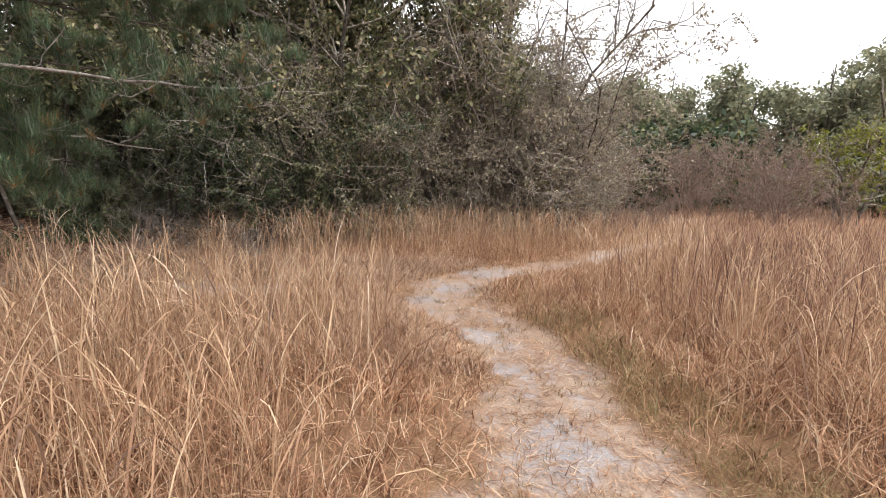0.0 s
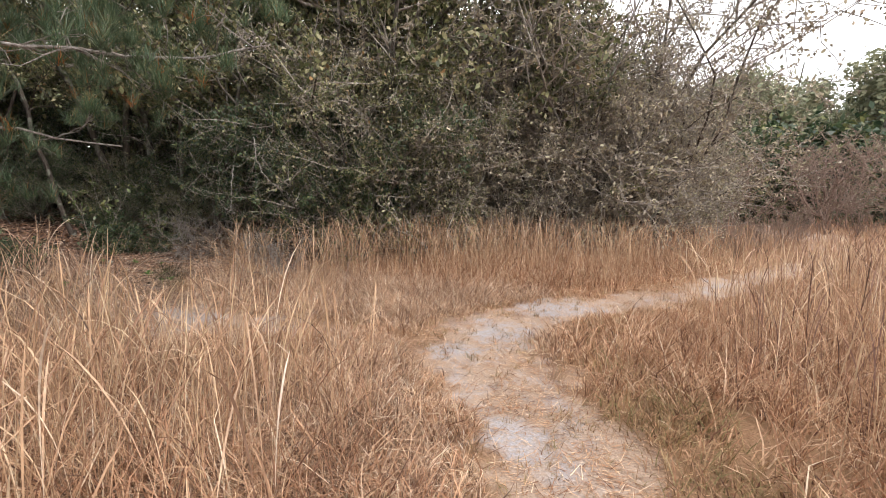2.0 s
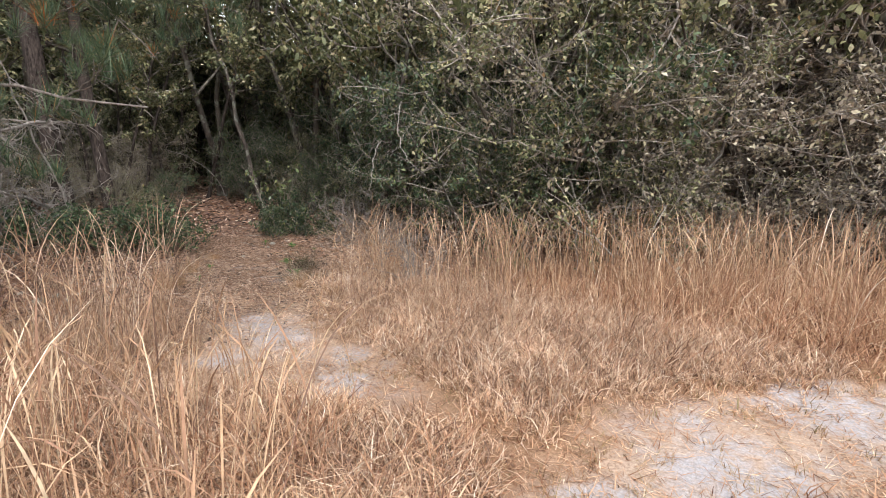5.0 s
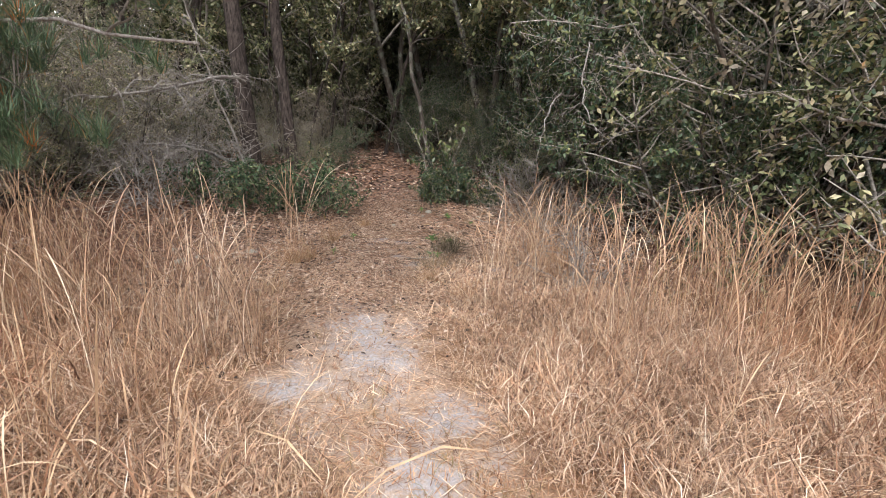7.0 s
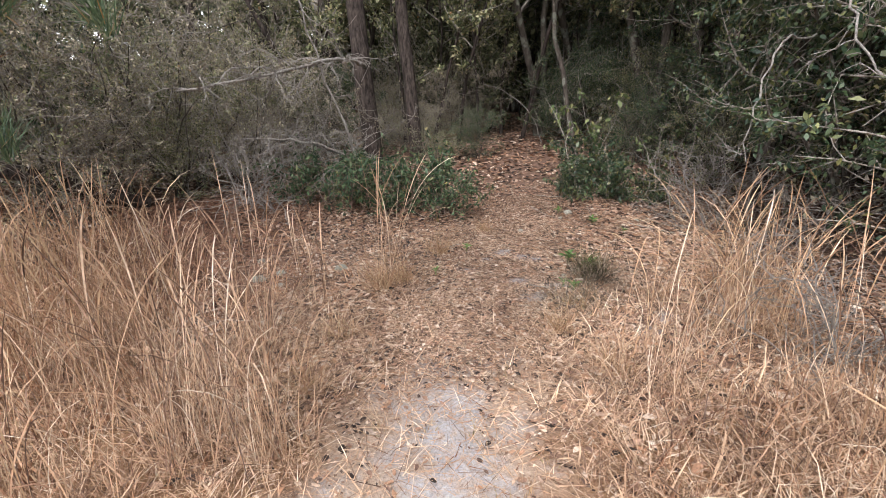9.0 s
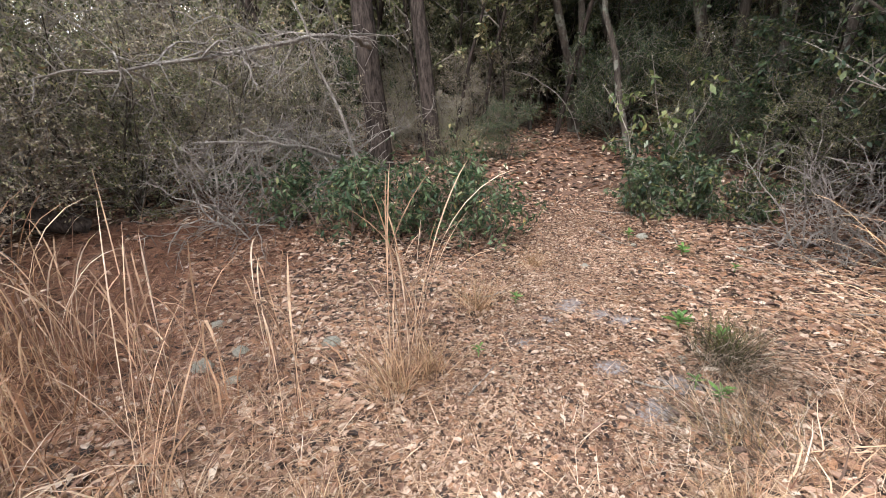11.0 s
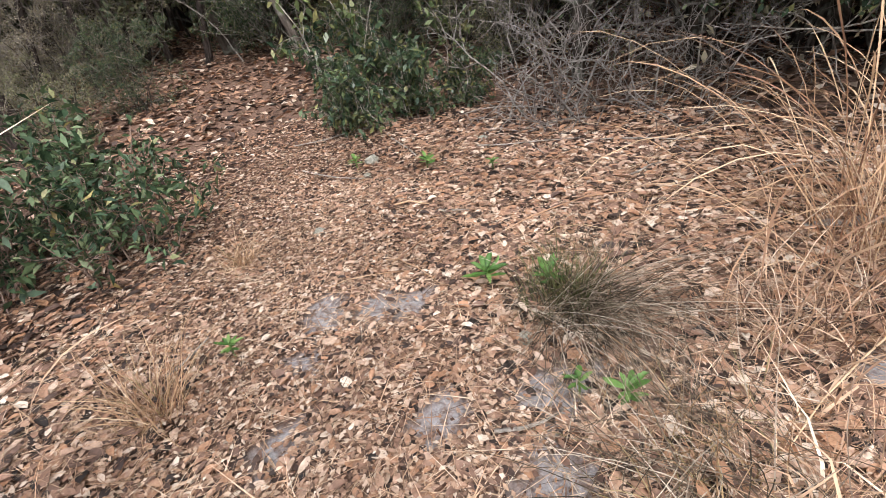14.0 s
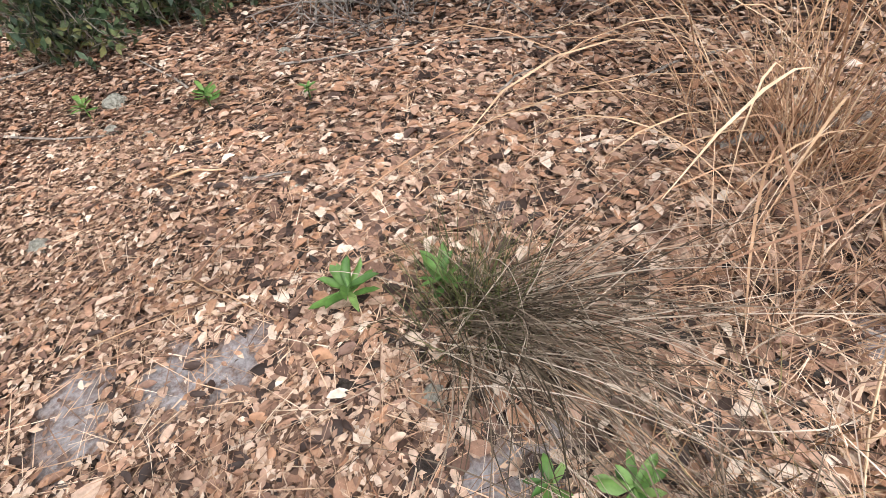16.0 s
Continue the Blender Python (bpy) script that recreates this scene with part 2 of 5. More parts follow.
def blades(rng, base, az, length, width, lean, bend, steps=3, profile=None, curl=0.0, power=1.4):
    """Flat tapering strips that rise from base and bow over; arrays of one value a blade."""
    n = len(length)
    s = np.linspace(0, 1, steps + 1)
    ang = lean[:, None] + bend[:, None] * s[None, :] ** power
    mid = (ang[:, 1:] + ang[:, :-1]) / 2
    out = np.concatenate([np.zeros((n, 1)), np.cumsum(np.sin(mid), 1)], 1) * (length / steps)[:, None]
    up = np.concatenate([np.zeros((n, 1)), np.cumsum(np.cos(mid), 1)], 1) * (length / steps)[:, None]
    turn = az[:, None] + curl * s[None, :] * rng.uniform(-1, 1, n)[:, None]
    c = np.stack([base[:, 0, None] + np.cos(turn) * out, base[:, 1, None] + np.sin(turn) * out, base[:, 2, None] + up], -1)
    face = az + rng.uniform(0.6, 2.5, n)
    side = np.stack([np.cos(face), np.sin(face), 0.2 * rng.uniform(-1, 1, n)], -1)
    w = np.interp(s, *profile) if profile else (1 - s) ** 0.7
    half = 0.5 * width[:, None] * np.maximum(w, 0.12)[None, :]
    co = np.stack([c - side[:, None] * half[..., None], c + side[:, None] * half[..., None]], 2).reshape(-1, 3)
    q = np.arange(steps)[:, None] * 2 + np.array([0, 1, 3, 2])
    faces = (np.arange(n)[:, None, None] * (2 * (steps + 1)) + q[None]).reshape(-1, 4)
    return co, faces


def joined(chunks):
    cos, fs, at = [], [], 0
    for co, f in chunks:
        cos.append(co)
        fs.append(f + at)
        at += len(co)
    return np.concatenate(cos), np.concatenate(fs)


def tubes(lines, sides=4):
    """Tapering tubes round polylines: (points, first radius, last radius)."""
    chunks = []
    for pts, r0, r1 in lines:
        pts = np.asarray(pts, float)
        n = len(pts)
        d = np.gradient(pts, axis=0)
        d /= np.linalg.norm(d, axis=1)[:, None] + 1e-9
        ref = np.where(np.abs(d[:, 2:3]) > 0.9, [[1.0, 0, 0]], [[0, 0, 1.0]])
        u = np.cross(d, ref)
        u /= np.linalg.norm(u, axis=1)[:, None] + 1e-9
        v = np.cross(d, u)
        r = np.linspace(r0, r1, n)[:, None, None]
        a = np.arange(sides) * 2 * np.pi / sides
        ring = pts[:, None] + r * (np.cos(a)[None, :, None] * u[:, None] + np.sin(a)[None, :, None] * v[:, None])
        i, j = np.arange(n - 1)[:, None] * sides, np.arange(sides)[None]
        f = np.stack([i + j, i + (j + 1) % sides, i + sides + (j + 1) % sides, i + sides + j], -1).reshape(-1, 4)
        chunks.append((ring.reshape(-1, 3), f))
    return joined(chunks)


def leaf_quads(rng, at, size, aspect=0.5, droop=0.0, fold=0.25, lie=0.0):
    """Pointed leaves, folded along the middle, one at each place; lie: 1 is flat on the ground."""
    n = len(at)
    a, e = rng.uniform(0, 2 * np.pi, n), rng.normal(-droop, 0.55 * (1 - lie) + 0.12, n)
    d = np.stack([np.cos(a) * np.cos(e), np.sin(a) * np.cos(e), np.sin(e)], -1)
    w = np.cross(d, np.array([0, 0, 1.0]) + rng.normal(0, 0.5 * (1 - lie) + 0.15, (n, 3)))
    w /= np.linalg.norm(w, axis=1)[:, None] + 1e-9
    up = np.cross(w, d)
    L = (size * rng.uniform(0.65, 1.3, n))[:, None]
    co = np.stack([at, at + d * L * 0.5 + w * L * aspect * 0.5 + up * L * fold * 0.3, at + d * L - up * L * 0.1,
                   at + d * L * 0.5 - w * L * aspect * 0.5 + up * L * fold * 0.3], 1).reshape(-1, 3)
    return co, np.arange(4 * n).reshape(-1, 4)


def grow(rng, lines, tips, p, d, length, r, level, levels, kids, wobble, rise, spread, shrink, start_at=0.25):
    """One limb and, from it, its side limbs."""
    n = 7 if level == 0 else 4 if level < levels else 3
    pts = [np.array(p, float)]
    d = np.array(d, float)
    for _ in range(n):
        d = d + rng.normal(0, wobble, 3) + np.array([0, 0, rise])
        d /= np.linalg.norm(d)
        pts.append(pts[-1] + d * length / n)
    lines.append((np.array(pts), r, r * (0.35 if level < levels else 0.5)))
    if level == levels:
        tips.append(np.array(pts))
        return
    for k in range(kids[level]):
        s = rng.uniform(start_at if level == 0 else 0.15, 1.0)
        i = min(int(s * n), n - 1)
        start = pts[i] + (pts[i + 1] - pts[i]) * (s * n - i)
        axis = pts[i + 1] - pts[i]
        axis /= np.linalg.norm(axis)
        side = rng.normal(0, 1, 3)
        side -= axis * (side @ axis)
        side /= np.linalg.norm(side)
        grow(rng, lines, tips, start, axis * (1 - spread) + side * spread, length * shrink * rng.uniform(0.6, 1.15) * (1.15 - 0.5 * s),
             max(r * 0.5, 0.003), level + 1, levels, kids, wobble * 1.15, rise, spread, shrink, start_at)


def woody(seed, tall, stems, kids, leaves, leaf, bark, leaf_mat, stem_r=0.04, lean=0.35, wobble=0.16, rise=0.05, spread=0.6, shrink=0.5, aspect=0.5, low=0.0, droop=0.2, start_at=0.25, jitter=0.035):
    """Meshes of a shrub or tree: stems with all limbs, and the leaves near the twigs' ends."""
    rng = np.random.default_rng(seed)
    lines, tips = [], []
    for k in range(stems):
        a = rng.uniform(0, 2 * np.pi)
        l = rng.uniform(0.1, lean)
        d = (np.cos(a) * l, np.sin(a) * l, 1.0)
        off = rng.normal(0, 0.12 if stems > 1 else 0.0, 2)
        grow(rng, lines, tips, (off[0], off[1], -0.08), d, tall * rng.uniform(0.75, 1.0), stem_r * rng.uniform(0.7, 1.1), 0, len(kids), kids, wobble, rise, spread, shrink, start_at)
    stem_lines = [l for l in lines if l[1] > stem_r * 0.6]
    twig_lines = [l for l in lines if l[1] <= stem_r * 0.6]
    wood = [fast_mesh("stem", *tubes([l], 6), bark) for l in stem_lines]
    twig = fast_mesh("branchwork", *tubes(twig_lines, 3), bark if bark in (M_DEAD, M_REDTWIG) else M_TWIG)
    crown = None
    if leaves:
        t = np.array(tips)
        pick = rng.integers(0, len(t), leaves)
        s = rng.uniform(0, t.shape[1] - 1.001, leaves)
        i = s.astype(int)
        at = t[pick, i] + (t[pick, i + 1] - t[pick, i]) * (s - i)[:, None] + rng.normal(0, jitter, (leaves, 3))
        at = at[at[:, 2] > low]
        crown = fast_mesh("crown", *leaf_quads(rng, at, leaf, aspect, droop), leaf_mat, soft=False)
    return wood, twig, crown


def planted(name, meshes, label, category, m, group=""):
    """A shrub or tree as a thing: its stems one by one, the fine branchwork and the foliage."""
    ob = thing(name, label, category, m, group)
    stems, twig, crown = meshes
    for me in stems:
        part("stem" if len(stems) > 1 else "trunk", me, ob)
    tagged(part("branchwork", twig, ob), kind="stuff")
    if crown is not None:
        tagged(part("crown", crown, ob), kind="stuff")
    return ob


# ---------------------------------------------------------------- ground


def ground_axis(lo, hi, step, far):
    inner = np.arange(lo, hi + step / 2, step)
    grow_out = step * 1.35 ** np.arange(1, 60)
    steps = np.cumsum(grow_out)
    steps = steps[steps < far]
    return np.concatenate([lo - steps[::-1], inner, hi + steps])


gx, gy = ground_axis(-12, 5, 0.07, 2500), ground_axis(1, 14, 0.07, 2500)
X, Y = np.meshgrid(gx, gy)
gz = height(X, Y)
ni, nj = len(gy), len(gx)
ii, jj = np.meshgrid(np.arange(ni - 1), np.arange(nj - 1), indexing="ij")
v0 = (ii * nj + jj).ravel()


def ground_material():
    m, nt, out = nodes_of("ground_soil")
    co = nt.nodes.new("ShaderNodeTexCoord").outputs["Object"]
    tr = nt.nodes.new("ShaderNodeAttribute")
    tr.attribute_name = "bare"
    wd = nt.nodes.new("ShaderNodeAttribute")
    wd.attribute_name = "wood"
    fine = noise_tex(nt, 60, 8, 0.75, co)
    mid = noise_tex(nt, 2.6, 7, 0.68, co)
    sand = ramp(nt, fine, [(0.3, (0.25, 0.22, 0.215)), (0.55, (0.4, 0.37, 0.365)), (0.75, (0.52, 0.49, 0.49))])
    straw = ramp(nt, fine, [(0.3, (0.2, 0.135, 0.098)), (0.5, (0.38, 0.28, 0.21)), (0.72, (0.55, 0.435, 0.345))])
    thatch = ramp(nt, fine, [(0.3, (0.11, 0.06, 0.035)), (0.5, (0.26, 0.155, 0.09)), (0.75, (0.42, 0.27, 0.17))])
    duff = ramp(nt, fine, [(0.3, (0.06, 0.038, 0.03)), (0.5, (0.16, 0.1, 0.074)), (0.72, (0.32, 0.21, 0.155))])
    sand_patch = ramp(nt, mid, [(0.48, (0.03, 0.03, 0.03)), (0.64, (0.88, 0.88, 0.88))])
    trod = mixed(nt, sand_patch, straw, sand)
    colour = mixed(nt, tr.outputs["Fac"], thatch, trod)
    colour = mixed(nt, wd.outputs["Fac"], colour, duff)
    sp = nt.nodes.new("ShaderNodeAttribute")
    sp.attribute_name = "sand"
    pale = ramp(nt, fine, [(0.3, (0.22, 0.205, 0.21)), (0.55, (0.38, 0.365, 0.375)), (0.75, (0.5, 0.485, 0.5))])
    broken = ramp(nt, noise_tex(nt, 26, 5, 0.7, co), [(0.36, (0.1, 0.1, 0.1)), (0.56, (0.95, 0.95, 0.95))])
    colour = mixed(nt, mixed(nt, 1.0, sp.outputs["Fac"], broken, "MULTIPLY"), colour, pale)
    p = nt.nodes.new("ShaderNodeBsdfPrincipled")
    p.inputs["Roughness"].default_value = 0.95
    p.inputs["Specular IOR Level"].default_value = 0.1
    nt.links.new(colour, p.inputs["Base Color"])
    b = nt.nodes.new("ShaderNodeBump")
    b.inputs["Strength"].default_value, b.inputs["Distance"].default_value = 0.6, 0.02
    nt.links.new(fine, b.inputs["Height"])
    nt.links.new(b.outputs[0], p.inputs["Normal"])
    nt.links.new(p.outputs[0], out.inputs[0])
    return m


SAND_SPOTS = [(-5.88, 8.88, 0.13), (-5.72, 9.0, 0.12), (-5.56, 9.1, 0.1), (-4.86, 9.02, 0.14), (-4.7, 8.72, 0.12), (-5.1, 8.72, 0.1), (-5.45, 8.38, 0.1), (-5.7, 8.62, 0.09), (-4.1, 9.4, 0.12), (-3.95, 9.2, 0.1), (0.96, 3.6, 0.3), (0.8, 4.8, 0.18), (0.6, 5.72, 0.24), (0.0, 7.22, 0.24), (0.45, 7.87, 0.34), (0.95, 9.1, 0.4), (1.5, 9.2, 0.25), (-3.52, 7.7, 0.27), (-2.3, 7.73, 0.2), (-1.87, 7.3, 0.2), (-2.9, 6.95, 0.16), (-3.1, 7.6, 0.26)]


def sandiness(x, y):
    v = np.zeros(np.shape(x))
    for sx, sy, r in SAND_SPOTS:
        v = np.maximum(v, smooth(-(np.hypot(x - sx, y - sy) / r + 0.5 * lumps(x, y, 9, sx) + 0.4 * lumps(x, y, 31, sy)), -1.25, -0.6))
    return v


g_me = fast_mesh("ground", np.stack([X, Y, gz], -1).reshape(-1, 3), np.stack([v0, v0 + 1, v0 + nj + 1, v0 + nj], -1), ground_material())
gap, deep = trail_gap(X, Y), into_woods(X, Y)
for key, val in (("bare", (1 - 0.8 * smooth(-X, -0.1, 0.5) * smooth(X, -1.9, -1.3)) * smooth(-gap - 0.2 * lumps(X, Y, 2.6, 3) - 0.08 * lumps(X, Y, 9, 7), -0.14, 0.16)),
                 ("wood", smooth(deep + 0.5 * lumps(X, Y, 1.1, 4) + 0.3 * lumps(X, Y, 5, 5), -1.4, 0.5) * (1 - 0.8 * smooth(-gap, -0.2, 0.15) * smooth(X, -4.7, -3.4))),
                 ("sand", sandiness(X, Y))):
    g_me.attributes.new(key, "FLOAT", "POINT").data.foreach_set("value", val.ravel().astype(np.float32))
tagged(new("ground", g_me), "sandy ground with dry thatch, bare footpath and leaf mould", "ground", kind="structure")

# ---------------------------------------------------------------- wood: trees and shrubs
LIBRARY = {
    "olive": [woody(11 + k, 4.4, 8, (10, 6), 15000, 0.055, M_GREYBARK, M_OLIVE, 0.03, 0.55, start_at=0.03, spread=0.7) for k in range(3)],
    "green": [woody(31 + k, 4.2, 7, (11, 6), 15500, 0.068, M_GREYBARK, M_GREEN, 0.032, 0.55, droop=0.4, start_at=0.03, spread=0.7) for k in range(2)],
    "arched": [woody(41 + k, 3.8, 7, (11, 6), 11500, 0.072, M_GREYBARK, M_GREEN, 0.032, 0.55, droop=0.4, start_at=0.2, spread=0.7, low=0.75) for k in range(2)],
    "grey": [woody(51 + k, 4.4, 8, (10, 6), 9000, 0.055, M_GREYBARK, M_GREYLEAF, 0.026, 0.65, wobble=0.2, start_at=0.03, spread=0.7) for k in range(3)],
    "ash": [woody(55 + k, 4.4, 8, (10, 6), 10500, 0.055, M_GREYBARK, M_ASHLEAF, 0.026, 0.65, wobble=0.2, start_at=0.03, spread=0.7) for k in range(3)],
    "deep": [woody(61 + k, 5.0, 5, (6, 3), 3600, 0.18, M_BARK, M_DEEP, 0.05, 0.45, start_at=0.03, spread=0.7, droop=0.4, jitter=0.12) for k in range(2)],
    "tall": [woody(71 + k, 8.5, 2, (12, 5), 6200, 0.12, M_GREYBARK, M_OLIVE, 0.085, 0.2, spread=0.55, shrink=0.36, low=1.6, jitter=0.12) for k in range(3)],
    "under": [woody(96 + k, 1.9, 10, (4, 3), 1700, 0.27, M_BARK, M_DEEP, 0.02, 1.0, start_at=0.03, spread=0.7) for k in range(2)],
    "pole": [woody(91 + k, 6.0, 1, (9, 5), 1500, 0.09, M_BARK, M_OLIVE, 0.045, 0.15, shrink=0.28, spread=0.65, low=0.8, wobble=0.1) for k in range(3)],
    "bare": [woody(81 + k, 8.0, 2, (10, 8), 700, 0.06, M_GREYBARK, M_GREYLEAF, 0.07, 0.25, spread=0.55, shrink=0.42) for k in range(2)],
}
TREE_LABEL = {
    "olive": ("shrub", "dense shrub with small olive-green leaves at the wood's edge", "shrub"),
    "green": ("evergreen_shrub", "evergreen shrub with glossy dark green leaves in the wood", "shrub"),
    "arched": ("evergreen_shrub", "evergreen shrub with bare lower stems and glossy leaves above", "shrub"),
    "grey": ("twiggy_shrub", "half-bare shrub of grey twigs with withered brown leaves", "shrub"),
    "ash": ("twiggy_shrub", "half-bare shrub of pale grey twigs with withered pale leaves", "shrub"),
    "deep": ("thicket", "dense dark green thicket deep in the shaded wood", "shrub"),
    "tall": ("tree", "dark-barked woodland tree with a thin olive crown", "tree"),
    "under": ("undergrowth_bush", "dense low undergrowth bush closing off the wood", "bush"),
    "pole": ("young_tree", "slender grey-stemmed young tree in the dim wood", "tree"),
    "bare": ("bare_tree", "leafless grey-barked winter tree with fine twigs", "tree"),
}
rng_w = np.random.default_rng(5)


def plant(kind, x, y, scale=1.0, variant=None):
    if kind in ("olive", "green", "grey") and (x < -12.2 or (y > 19 and x < 2.5)):
        kind = "deep"
    if kind == "grey" and y > 12.3 and x > -4:
        kind = "ash"
    k = int(rng_w.integers(0, len(LIBRARY[kind]))) if variant is None else variant
    m = pose(x, y, h1(x, y) - 0.02, rng_w.normal(0, 3), rng_w.normal(0, 3), rng_w.uniform(0, 360)) @ Matrix.Scale(scale, 4)
    name, label, cat = TREE_LABEL[kind]
    return planted(name, LIBRARY[kind][k], label, cat, m, "wood edge " + name)


# along the field's edge, from the path's mouth to the far corner
for y, kinds in ((10.9, "arched arched"), (11.4, "arched arched"), (12.0, "olive arched"), (12.8, "olive grey"), (13.7, "grey olive"), (14.8, "grey grey"),
                 (16.0, "grey olive"), (17.2, "grey grey"), (18.6, "grey olive"), (20.5, "grey olive"), (23.0, "olive grey")):
    xe = np.interp(y, EDGE_Y, EDGE_X)
    for n, kind in enumerate(kinds.split()):
        plant(kind, xe - 0.9 - 1.5 * n + rng_w.uniform(-0.3, 0.3), y + (0.7 if y < 11.6 else 0.2) + 1.2 * n + rng_w.uniform(-0.3, 0.3), rng_w.uniform(0.95, 1.25) * (0.68 if y < 11.2 else 0.85 if y < 11.6 else 1.0))
for y in (11.2, 11.9, 12.6, 13.3, 14.0, 14.7, 15.5, 16.4, 17.6, 19.0):
    xe = np.interp(y, EDGE_Y, EDGE_X)
    plant("tall", xe - 2.3 + rng_w.uniform(-0.7, 0.7), y + 1.4, rng_w.uniform(1.15, 1.4) * (1.0 if y < 14.5 else 0.75))
    if y > 12.4:
        plant("grey", xe - 1.7 + rng_w.uniform(-0.5, 0.5), y + 1.2, rng_w.uniform(1.5, 1.8) * (1.0 if y < 14.5 else 0.8))
for kind, x, y, sc in (("grey", 2.0, 17.0, 1.6), ("tall", 0.9, 15.8, 1.25), ("grey", 3.0, 18.4, 1.45), ("grey", 1.0, 16.2, 1.7), ("olive", 1.8, 17.6, 1.5), ("tall", 1.9, 17.4, 1.05)):
    plant(kind, x, y, sc)
for kind, x, y, sc in (("bare", 3.0, 17.0, 1.15), ("grey", 3.9, 18.2, 1.85), ("bare", 4.0, 18.8, 1.05), ("grey", 3.0, 16.6, 1.9), ("grey", 5.0, 19.4, 1.4), ("grey", 6.2, 21.0, 1.1)):
    plant(kind, x, y, sc)
plant("bare", 1.2, 15.4, 1.2, 1)
plant("bare", 1.7, 16.4, 1.15, 0)
plant("bare", 0.3, 15.0, 1.2, 0)
plant("bare", 2.2, 19.5, 0.95, 0)
plant("bare", 3.6, 20.5, 0.9, 1)
plant("bare", -0.6, 17.0, 1.0, 1)
# beside the mouth and left of it
for kind, x, y, s in (("arched", -3.3, 12.8, 1.0), ("olive", -6.0, 14.3, 0.9), ("green", -8.6, 13.6, 0.9),
                      ("grey", -7.7, 4.0, 0.6), ("grey", -8.9, 5.3, 0.6), ("olive", -9.9, 6.2, 0.6), ("grey", -9.8, 4.6, 0.8), ("olive", -9.0, 3.4, 1.1),
                      ("grey", -8.2, 2.4, 1.0), ("grey", -9.0, 5.9, 0.5), ("olive", -8.6, 5.2, 0.5), ("grey", -9.6, 6.8, 0.45), ("grey", -10.8, 7.0, 0.55), ("olive", -10.8, 5.6, 0.6), ("grey", -8.4, 4.4, 0.6), ("grey", -11.8, 6.0, 0.7), ("green", -10.4, 2.0, 1.1), ("olive", -9.6, 0.6, 1.1),
                      ("green", -16.4, 9.0, 1.1), ("green", -16.2, 13.6, 1.1),
                      ("olive", -17.0, 10.6, 1.2), ("green", -18.0, 12.6, 1.3), ("olive", -17.4, 8.0, 1.3), ("green", -16.4, 5.6, 1.0), ("olive", -15.2, 3.2, 1.0),
                      ("green", -12.0, 15.4, 1.1), ("olive", -14.6, 16.6, 1.2), ("green", -9.4, 17.4, 1.1), ("olive", -11.4, 18.6, 1.2), ("olive", -7.0, 19.0, 1.2),
                      ("green", -17.6, 15.4, 1.3), ("olive", -20.0, 13.6, 1.4), ("olive", -20.0, 9.0, 1.5), ("green", -19.5, 17.4, 1.4), ("olive", -14.2, 20.6, 1.4),
                      ("olive", -4.6, 15.6, 1.2), ("green", -3.4, 17.4, 1.2), ("olive", -17.0, 0.6, 1.4), ("olive", -13.0, 0.4, 1.2), ("green", -12.6, -2.0, 1.3)):
    plant(kind, x, y, s)
for x, y, s in ((-21, 5, 1.0), (-22, 8, 1.0), (-22.5, 11, 1.0), (-22, 14, 1.0), (-21, 17, 1.0), (-19, 20, 1.0), (-16, 22, 1.0), (-12.5, 22.5, 1.0), (-9, 22.5, 1.0), (-5.6, 22.5, 1.0),
                (-2.4, 22.6, 1.0), (0.6, 23.4, 1.0), (-20, 2, 1.0), (-18, -1, 1.0), (-15, -3, 1.0), 
                (-7.6, 17.0, 1.0), (-5.8, 17.6, 1.0), (-2.6, 15.6, 1.0), (-1.0, 17.6, 1.0), (1.4, 19.6, 1.0), (-19.0, 10.2, 1.05), (-18.2, 14.6, 1.05),
                (-16.5, 17.8, 1.05), (-13.4, 18.4, 1.1), (-9.6, 19.6, 1.1), (-9.2, 1.6, 0.9), (-10.4, -1.0, 1.1), (-24, 10, 1.05), (-24, 14, 1.05), (-24, 6, 1.05), (-22, 19, 1.05), (-17, 25, 1.05), (-11, 26, 1.05), (-5, 26, 1.05)):
    plant("deep", x, y, s)
for x, y, s in ((-15.6, 10.8, 1.1), (-13.2, 14.4, 1.1), (-16.4, 13.0, 1.2), (-10.8, 16.2, 1.1),
                (-8.2, 15.4, 1.0), (-6.2, 15.4, 1.0), (-12.4, 18.6, 1.1), (-17.6, 17.0, 1.2), (-4.8, 13.8, 0.9)):
    plant("tall", x, y, s)

for k in range(48):
    a = radians(62 + 165 * k / 47)
    r = 15.5 + 3.5 * (k % 3) + rng_w.uniform(-0.8, 0.8)
    plant("under", -4.5 + r * math.cos(a), 9.0 + r * math.sin(a), rng_w.uniform(1.0, 1.6))
for kind, x, y, sc in (("olive", -9.9, 12.9, 0.5), ("green", -11.2, 12.4, 0.5), ("olive", -12.4, 9.6, 0.5), ("green", -13.2, 10.1, 0.55), ("olive", -11.9, 8.6, 0.42), ("green", -12.0, 13.2, 0.6),
                       ("green", -8.9, 12.5, 0.42), ("olive", -8.0, 14.4, 0.6), ("green", -9.6, 15.2, 0.65), ("olive", -7.3, 12.7, 0.4), ("olive", -13.0, 12.9, 0.6), ("green", -11.2, 7.3, 0.45)):
    plant(kind, x, y, sc)
